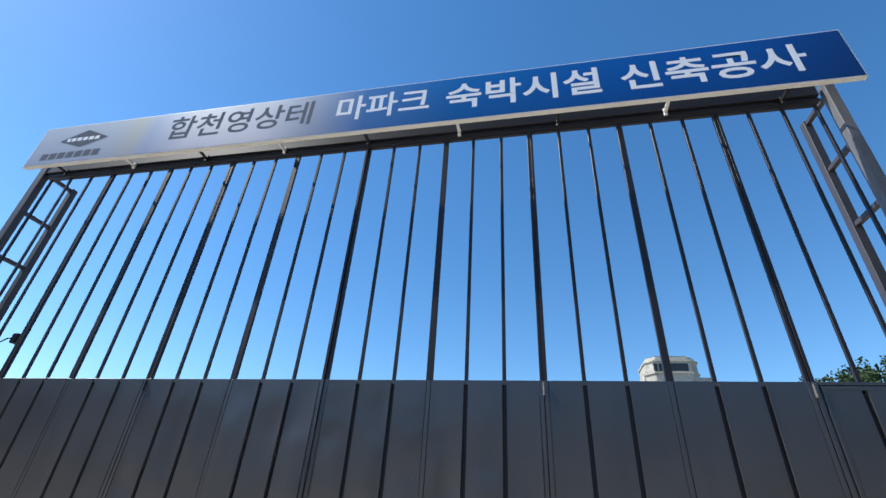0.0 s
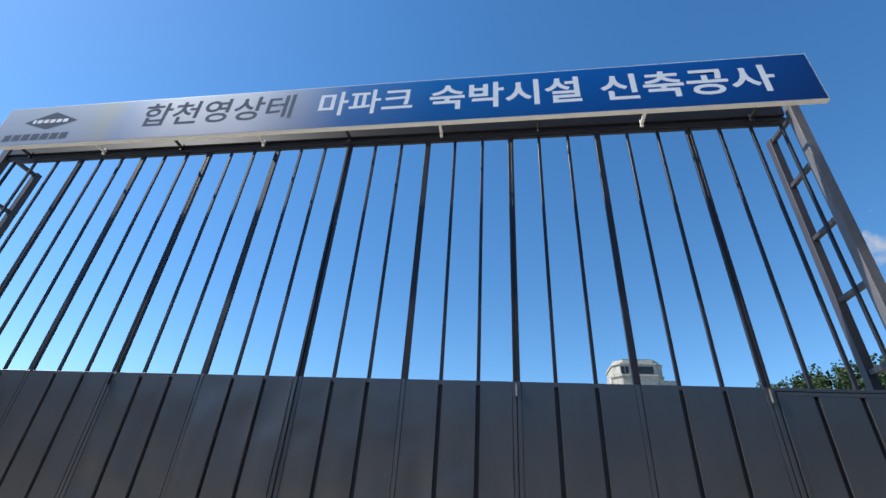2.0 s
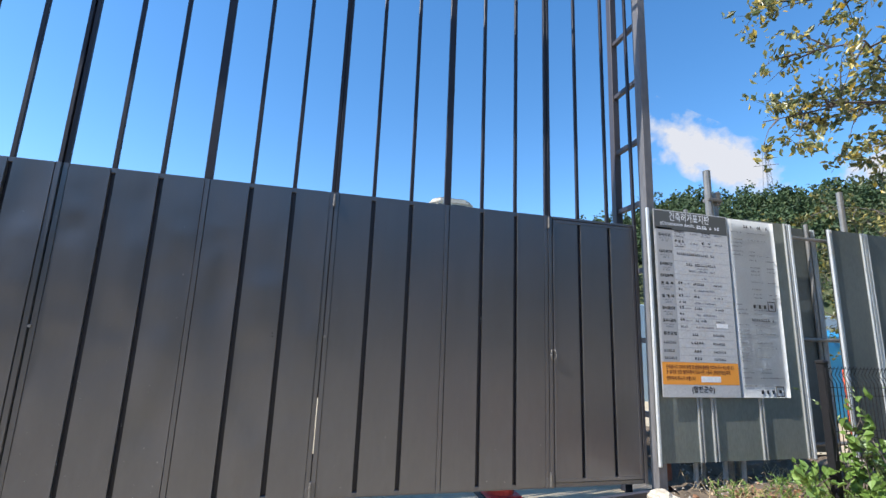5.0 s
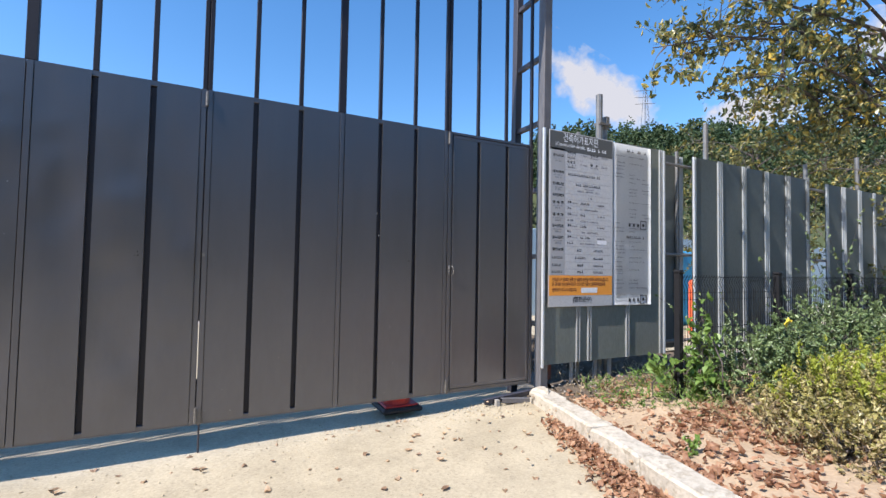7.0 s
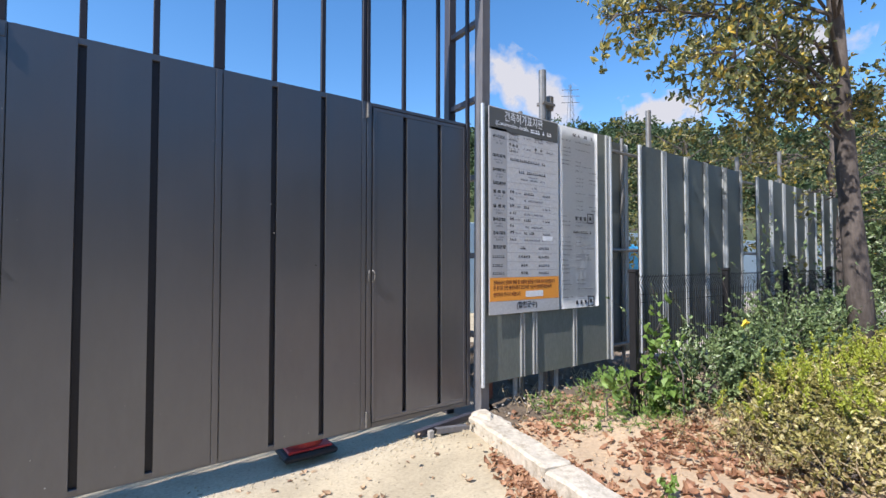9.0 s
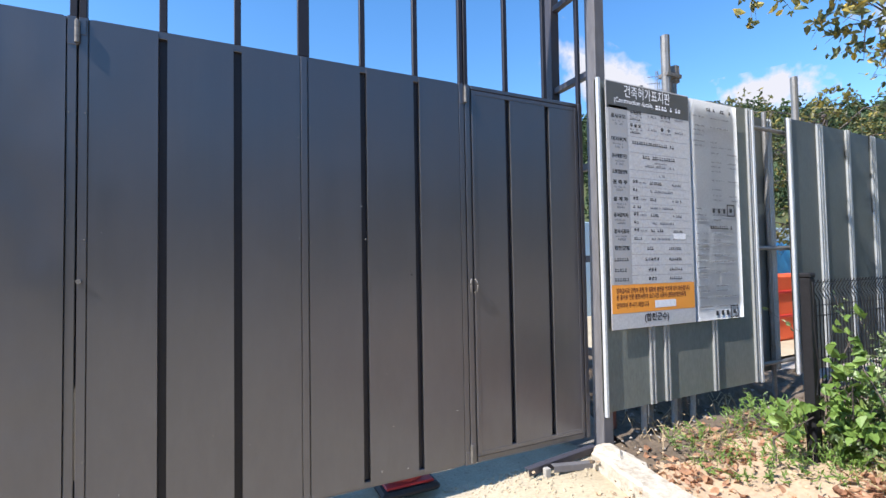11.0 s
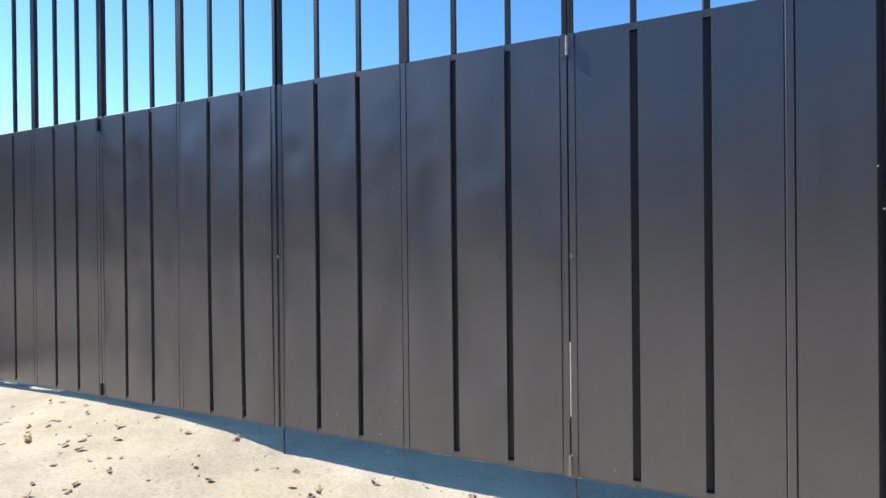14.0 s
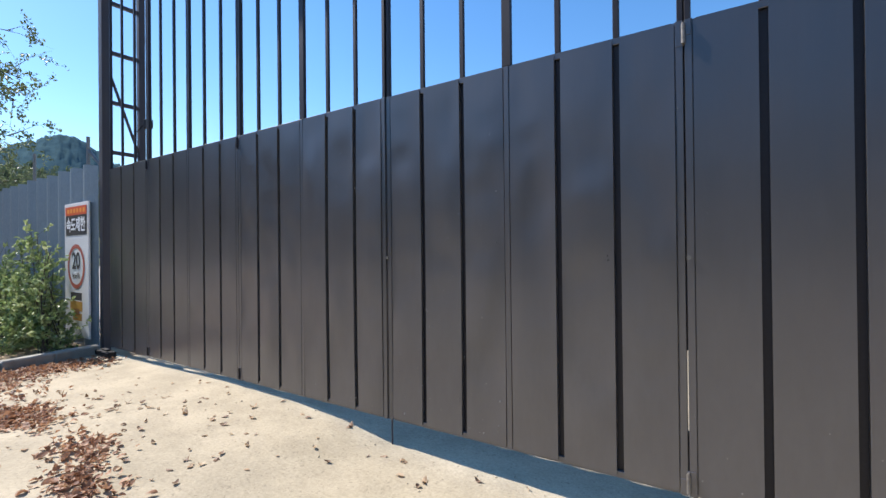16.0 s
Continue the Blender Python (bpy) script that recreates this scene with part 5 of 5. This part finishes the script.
litter("fallen_leaves", "scattered brown dry leaves on the concrete", [(-5, -1.2, 2.0, 0.7, 210), (0.5, -1.2, 1.8, 0.8, 60), (1.9, -0.9, 0.7, 0.6, 50), (-3, -4, 4, 2, 130), (-2, -0.1, 2.5, 0.25, 40), (-1, 0.25, 2.0, 0.12, 18)], 1, 0.037, None, 0.003, DRY_PALE, 0.12)
litter("fallen_leaves", "heap of reddish brown leaves swept against the kerbs", kerb_heap(-0.75, -5.2, 3600, -1, 0.07, 0.4, 4) + [(-5.6, -1.75, 0.3, 0.13, 420), (-4.15, -1.72, 0.22, 0.1, 170), (-3.55, -1.95, 0.18, 0.1, 190), (-7.9, -1.0, 0.22, 0.4, 800), (-7.4, -1.6, 0.5, 0.25, 300), (-8.2, -1.9, 0.4, 0.5, 300)], 2, 0.038, None, 0.03)
litter("leaf_litter", "reddish brown leaf litter on the planting bed", kerb_heap(-1.3, -5.4, 800, 1, 0.04, 0.2, 6) + [(3.65, -2.5, 0.18, 0.35, 220), (4.2, -1.7, 0.2, 0.12, 70), (4.35, -2.3, 0.2, 0.3, 170), (4.6, -1.55, 0.4, 0.1, 200), (4.2, -0.8, 0.4, 0.08, 90), (3.85, -0.75, 0.14, 0.14, 50), (4.7, -1.95, 0.3, 0.2, 200), (4.0, -1.4, 0.35, 0.35, 45), (4.5, -0.45, 0.45, 0.12, 55), (5.2, -0.6, 0.4, 0.15, 40)], 3, 0.044, True, 0.025)


def stones(name, label, spots, seed, material, zf):
    r = random.Random(seed)
    bm = bmesh.new()
    for x, y, sx, sy, n, big in spots:
        for _ in range(n):
            a, c = x + r.gauss(0, sx), y + r.gauss(0, sy)
            q = big * r.uniform(0.3, 1.0)
            vs = bmesh.ops.create_icosphere(bm, subdivisions=1, radius=q, matrix=Matrix.Translation((a, c, zf(a, c) + q * 0.25)) @ Matrix.Rotation(r.uniform(0, 6), 4, "Z") @ Matrix.Diagonal((1, r.uniform(0.6, 1), r.uniform(0.45, 0.8), 1)))["verts"]
            for v in vs:
                v.co += Vector((r.gauss(0, 1), r.gauss(0, 1), r.gauss(0, 1))) * q * 0.16
    return tagged(part(name, bm, material), label, "stones", kind="stuff")


stones("gravel", "pale broken concrete crumbs at the gate foot", [(3.1, -0.25, 0.3, 0.12, 130, 0.016), (2.9, -0.02, 0.3, 0.1, 420, 0.014), (1.6, 0.0, 0.7, 0.14, 300, 0.01), (2.4, -0.25, 0.5, 0.12, 90, 0.014), (-1.5, -0.3, 2.5, 0.3, 110, 0.012), (0.5, -1.5, 2.0, 0.8, 60, 0.01)], 1, CONCRETE, slab_z)
stones("rubble", "stones and clods in the earth under the fence", [(4.6, -0.15, 0.6, 0.2, 90, 0.03), (5.4, 0.3, 0.6, 0.4, 80, 0.045), (4.2, -0.6, 0.4, 0.15, 60, 0.02)], 2, DARK_EARTH, lambda x, y: 0.05 + 0.3 * max(0, y + 0.2))
stones("gravel", "pale stones in the dark earth under the fence", [(4.4, -0.3, 0.4, 0.12, 40, 0.018), (5.1, -0.2, 0.4, 0.15, 30, 0.022), (4.2, 0.1, 0.3, 0.15, 30, 0.02)], 12, EARTH, lambda x, y: 0.06 + 0.3 * max(0, y + 0.3))
stones("clods", "dry clods of sandy soil on the planting bed", [(3.9, -1.6, 0.5, 0.7, 260, 0.022), (4.3, -1.0, 0.5, 0.3, 120, 0.03)], 3, SOIL, bed_z)

# ---- behind the fence: site things ----
barrier = thing("water_barrier", (11.8, 2.6, -0.1), "orange-red plastic water barrier on the site", "barrier")
bm = boxed((10.7, 2.5, -0.1), (13.6, 2.9, 1.3), 0.06)
part("barrier_body", bm, mottled("orange_red_plastic", (0.75, 0.09, 0.03), (0.85, 0.14, 0.04), 2, 0.5), barrier)
for z in (0.4, 0.9):
    part("groove", boxed((10.7, 2.47, z), (13.6, 2.5, z + 0.06), 0.01), RED, barrier)
tank = thing("site_container", (12.5, 4.6, -0.1), "bright blue tarpaulin-covered stack on the site", "tarpaulin")
part("cover", boxed((9.5, 4.2, -0.1), (16, 5.2, 2.15), 0.15), BLUE_PLASTIC, tank)
wall = thing("site_wall", (16, 8, -0.2), "pale grey boundary wall across the site", "wall")
part("wall_body", boxed((6, 8, -0.2), (46, 8.2, 2.9), 0.02), mottled("pale_blue_sheet", (0.3, 0.4, 0.46), (0.38, 0.48, 0.53), 0.8, 0.5), wall)
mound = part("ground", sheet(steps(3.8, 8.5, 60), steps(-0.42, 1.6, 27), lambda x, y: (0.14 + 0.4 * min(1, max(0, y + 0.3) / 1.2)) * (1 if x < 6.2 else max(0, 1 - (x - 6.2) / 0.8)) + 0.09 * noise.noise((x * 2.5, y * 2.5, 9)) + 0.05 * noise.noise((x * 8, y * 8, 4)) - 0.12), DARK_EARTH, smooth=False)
bm = bmesh.new()
rs = random.Random(8)
for _ in range(60):
    x, y = rs.uniform(3.85, 5.6), rs.uniform(-0.45, 0.3)
    a, L = rs.uniform(0, 6.3), rs.uniform(0.06, 0.22)
    tube(bm, [(x, y, 0.06 + 0.2 * max(0, y + 0.2)), (x + L * 0.5 * math.cos(a), y + L * 0.5 * math.sin(a), 0.1 + 0.25 * max(0, y + 0.2) + rs.uniform(0, 0.1)), (x + L * math.cos(a), y + L * math.sin(a), 0.07 + rs.uniform(0, 0.16))], [0.006, 0.005, 0.003], 4, False)
tagged(part("sticks", bm, TWIG), "dry sticks and stalks lying under the fence", "sticks", kind="stuff")
tagged(mound, "dark heap of earth and rubble under the fence", "soil heap", kind="structure")
yard = part("pavement", sheet(steps(3.8, 20, 16), steps(1.65, 10, 9), lambda x, y: -0.09), CONCRETE)
tagged(yard, "pale site yard behind the fence", "yard", kind="structure")

# ---- hills, building, pylon, cloud ----
EYE0 = Vector((0.1, -4.0, 1.6))


def at_angle(az, el, d):
    return EYE0 + Vector((math.sin(radians(az)) * d, math.cos(radians(az)) * d, math.tan(radians(el)) * d))


def hill(name, label, ridge, d0, d1, leaf_mat, ground_mat, n, size, seed):
    """A wooded slope rising to a ridge given by bearing and elevation, its crowns made of many leaf clumps."""
    r = np.random.default_rng(seed)
    az, el = [a for a, _ in ridge], [e for _, e in ridge]
    t = thing(name, tuple(at_angle(sum(az) / len(az), 0, (d0 + d1) / 2)), label, "hill", kind="structure")
    bm = bmesh.new()
    steps_d = steps(0, 1, 8 if n else 30)
    A = steps(az[0], az[-1], 60 if n else 400)
    rows = []
    for s in steps_d:
        row = []
        for a in A:
            d = d0 + (d1 - d0) * s
            top = EYE0.z + math.tan(radians(float(np.interp(a, az, el)))) * d1 - size * 2.2
            z = -0.3 + (top + 0.3) * s ** 0.8 + 1.2 * noise.noise((a * 0.3, s * 4, seed)) * (0 < s < 1)
            if not n:
                z += 5 * noise.noise((a * 0.35, s * 3, 1)) * s + 4 * noise.noise((a * 1.3, s * 9, 2)) * s + 3.5 * noise.noise((a * 5, s * 25, 3))
            p = at_angle(a, 0, d)
            row.append(bm.verts.new((p.x, p.y, z)))
        rows.append(row)
    back = [bm.verts.new((v.co.x * 1.4, v.co.y * 1.4, -0.3)) for v in rows[-1]]
    for u, v in zip(rows + [], rows[1:] + [back]):
        for k in range(len(A) - 1):
            bm.faces.new((u[k], u[k + 1], v[k + 1], v[k]))
    part("slope", bm, ground_mat, t, smooth=True)
    if not n:
        return t
    pts, sz = [], []
    for k in range(n):
        a, s = r.uniform(az[0], az[-1]), r.uniform(0.05, 1) ** 0.6
        d = d0 + (d1 - d0) * s
        top = EYE0.z + math.tan(radians(float(np.interp(a, az, el)))) * d1 - size * 2.2
        z = -0.3 + (top + 0.3) * s ** 0.8
        p = at_angle(a, 0, d)
        h, w = size * r.uniform(0.8, 1.9), size * r.uniform(0.5, 0.9)
        m = 90
        v = r.normal(size=(m, 3))
        v /= np.linalg.norm(v, axis=1)[:, None]
        v *= (0.6 + 0.4 * r.random(m))[:, None]
        c = np.stack([p.x + v[:, 0] * w, p.y + v[:, 1] * w, z + h * 0.8 + v[:, 2] * h], 1)
        pts.append(c)
        sz.append(np.full(m, size * 0.22) * (0.6 + 0.8 * r.random(m)))
    tagged(leaves("woodland", np.concatenate(pts), np.concatenate(sz), leaf_mat, t, rng=r, long=1.4, fold=0.3), kind="stuff")
    return t


hill("wooded_hill", "dark green wooded hill behind the site", [(18, 11.2), (22, 12.6), (28, 13.9), (31, 14.5), (35, 15.1), (39, 16.5), (42.5, 17.2), (45.3, 17.3), (48, 16.6), (51, 16.7), (54, 16.6), (57, 16.2), (62, 15.2), (70, 13.8), (80, 12.4), (105, 11)], 60, 110, WOOD_LEAF, UNDERGROWTH, 1500, 2.0, 5)
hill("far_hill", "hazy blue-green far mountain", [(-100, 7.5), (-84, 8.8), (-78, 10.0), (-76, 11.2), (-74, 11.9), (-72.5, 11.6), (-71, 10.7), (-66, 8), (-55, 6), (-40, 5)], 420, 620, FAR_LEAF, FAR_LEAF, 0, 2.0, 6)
hill("near_hill", "green wooded rise beyond the blue fence", [(-100, 8), (-80, 8.1), (-77, 8.3), (-72, 8.4), (-66, 6.8), (-50, 5)], 90, 150, RISE_LEAF, RISE_LEAF, 1300, 1.5, 7)

# never in view: added behind the camera to darken what the gate reflects
hill("unseen_wooded_slope", "unseen wooded slope behind the viewpoint, added for the gate's reflections", [(105, 8), (125, 12), (150, 14), (180, 13.5), (205, 14), (229, 14), (238, 14.5), (246, 16), (264, 15)], 60, 100, WOOD_LEAF, UNDERGROWTH, 600, 2.0, 8)

bld = thing("building", tuple(at_angle(13.5, 0, 62)), "weathered concrete tower building with stained parapet", "building")
c = at_angle(14.7, 0, 62)
bx, by = c.x, c.y
zt = EYE0.z + 59.5 * math.tan(radians(17.75))


def oct_prism(cx, cy, w, d, ch, z0, z1):
    bm = bmesh.new()
    ring = [(-w, -d + ch), (-w + ch, -d), (w - ch, -d), (w, -d + ch), (w, d - ch), (w - ch, d), (-w + ch, d), (-w, d - ch)]
    a, b = [bm.verts.new((cx + x, cy + y, z0)) for x, y in ring], [bm.verts.new((cx + x, cy + y, z1)) for x, y in ring]
    for i in range(8):
        bm.faces.new((a[i], a[(i + 1) % 8], b[(i + 1) % 8], b[i]))
    bm.faces.new(b), bm.faces.new(a[::-1])
    return bm


part("wall", oct_prism(bx, by, 2.95, 2.75, 0.9, -0.2, zt - 0.5), TOWER, bld)
part("parapet", oct_prism(bx, by, 2.75, 2.6, 0.95, zt - 0.5, zt - 0.1), TOWER, bld)
part("roof", oct_prism(bx, by, 2.5, 2.5, 0.8, zt - 0.1, zt), mottled("stained_roof_edge", (0.06, 0.055, 0.048), (0.2, 0.185, 0.16), 1.5, 0.9, fine=6), bld, "dark stained roof edge")
for x, w in ((0.75, 0.95), (-1.95, 0.22), (-1.4, 0.2)):
    part("window", boxed((bx + x - w, by - 2.81, zt - 1.9), (bx + x + w, by - 2.73, zt - 1.0)), DARK_GLASS, bld, "dark empty window")
for z in (zt - 2.2, zt - 0.75):
    part("ledge", oct_prism(bx, by, 3.08, 2.9, 0.95, z, z + 0.2), TOWER, bld)
part("wing", boxed((bx + 2.75, by - 1.5, -0.2), (bx + 4.6, by + 3, zt - 2.3), 0.05), TOWER, bld)
part("wing", boxed((bx - 3.2, by - 1.5, -0.2), (bx - 2.75, by + 3, zt - 1.9), 0.05), TOWER, bld)
part("finial", tubed([(bx - 0.2, by, zt), (bx - 0.2, by, zt + 0.3), (bx - 0.2, by, zt + 0.55), (bx - 0.2, by, zt + 1.5)], [0.55, 0.42, 0.14, 0.07], 10), TOWER, bld)

pyl = at_angle(51.1, 0, 260)
pylon = thing("pylon", tuple(pyl), "distant steel lattice power pylon on the ridge", "pylon")
bm = bmesh.new()
z0, z1 = EYE0.z + 260 * math.tan(radians(15.5)), EYE0.z + 260 * math.tan(radians(20.8))
H_ = z1 - z0
for sx, sy_ in ((-1, -1), (1, -1), (1, 1), (-1, 1)):
    tube(bm, [(pyl.x + sx * 2.6, pyl.y + sy_ * 2.6, z0 - 20), (pyl.x + sx * 0.4, pyl.y + sy_ * 0.4, z1)], 0.11, 4)
for k in range(9):
    za, zb = z0 + H_ * k / 9, z0 + H_ * (k + 1) / 9
    wa, wb = 2.2 - 1.8 * k / 9, 2.2 - 1.8 * (k + 1) / 9
    for s in (-1, 1):
        tube(bm, [(pyl.x - wa * s, pyl.y - wa, za), (pyl.x + wb * s, pyl.y - wb, zb)], 0.06, 3)
for k, w in ((5.6, 4.0), (6.8, 4.0), (8.0, 3.6)):
    z = z0 + H_ * k / 9
    tube(bm, [(pyl.x - w, pyl.y + w * 0.8, z), (pyl.x + w, pyl.y - w * 0.8, z)], 0.16, 4)
part("lattice", bm, PIPE, pylon)
part("foot", boxed((pyl.x - 3, pyl.y - 3, -0.3), (pyl.x + 3, pyl.y + 3, z0 - 19)), EARTH, pylon)


def cloud(az, el, w, h, seed, roll=0, d=1500):
    """A plain far cloud: a flat patch of sky backdrop with ragged soft edges."""
    m = bpy.data.materials.new("cloud_vapour")
    m.use_nodes = True
    n, l = m.node_tree.nodes, m.node_tree.links
    n.remove(n["Principled BSDF"])
    tc, tx = n.new("ShaderNodeTexCoord"), n.new("ShaderNodeTexNoise")
    mp = n.new("ShaderNodeMapping")
    mp.inputs["Location"].default_value = (seed * 3.1, seed * 1.7, 0)
    mp.inputs["Scale"].default_value = (w / h, 1, 1)
    l.new(tc.outputs["Generated"], mp.inputs[0])
    l.new(mp.outputs[0], tx.inputs["Vector"])
    tx.inputs["Scale"].default_value, tx.inputs["Detail"].default_value, tx.inputs["Roughness"].default_value = 3.2, 8, 0.55
    gr, mg = n.new("ShaderNodeTexGradient"), n.new("ShaderNodeMapping")
    gr.gradient_type = "SPHERICAL"
    mg.inputs["Location"].default_value, mg.inputs["Scale"].default_value = (-1, -1, 0), (2, 2, 0)
    l.new(tc.outputs["Generated"], mg.inputs[0])
    l.new(mg.outputs[0], gr.inputs[0])
    ad = n.new("ShaderNodeMath")
    ad.operation = "MULTIPLY_ADD"
    ad.inputs[1].default_value = 1.5
    l.new(tx.outputs["Fac"], ad.inputs[0])
    l.new(gr.outputs["Fac"], ad.inputs[2])
    rp = n.new("ShaderNodeValToRGB")
    rp.color_ramp.elements[0].position, rp.color_ramp.elements[1].position = 0.86, 1.2
    hf = n.new("ShaderNodeMath")
    hf.operation = "MULTIPLY"
    hf.inputs[1].default_value = 0.8
    l.new(ad.outputs[0], hf.inputs[0])
    rp.color_ramp.elements[0].position, rp.color_ramp.elements[1].position = 0.62, 1.0
    l.new(hf.outputs[0], rp.inputs[0])
    em, tr, mx = n.new("ShaderNodeEmission"), n.new("ShaderNodeBsdfTransparent"), n.new("ShaderNodeMixShader")
    em.inputs[0].default_value, em.inputs[1].default_value = (0.86, 0.9, 0.97, 1), 0.5
    l.new(rp.outputs[0], mx.inputs[0])
    l.new(tr.outputs[0], mx.inputs[1])
    l.new(em.outputs[0], mx.inputs[2])
    l.new(mx.outputs[0], n["Material Output"].inputs["Surface"])
    p = at_angle(az, el, d)
    bm = bmesh.new()
    vs = [bm.verts.new((sx * w * d * 0.5, sz * h * d * 0.5, 0)) for sx, sz in ((-1, -1), (1, -1), (1, 1), (-1, 1))]
    bm.faces.new(vs)
    me = mesh_of("cloud", bm, m)
    ob = new("cloud", me)
    ob.matrix_world = look(p, EYE0, roll)
    ob.visible_shadow = False
    return tagged(ob, "white fair-weather cloud low in the blue sky", "cloud", kind="structure")


cloud(46.0, 20.8, 0.3, 0.12, 1, 36)
cloud(61.5, 16.8, 0.2, 0.08, 4)
cloud(73.5, 20.3, 0.2, 0.1, 7, 15)
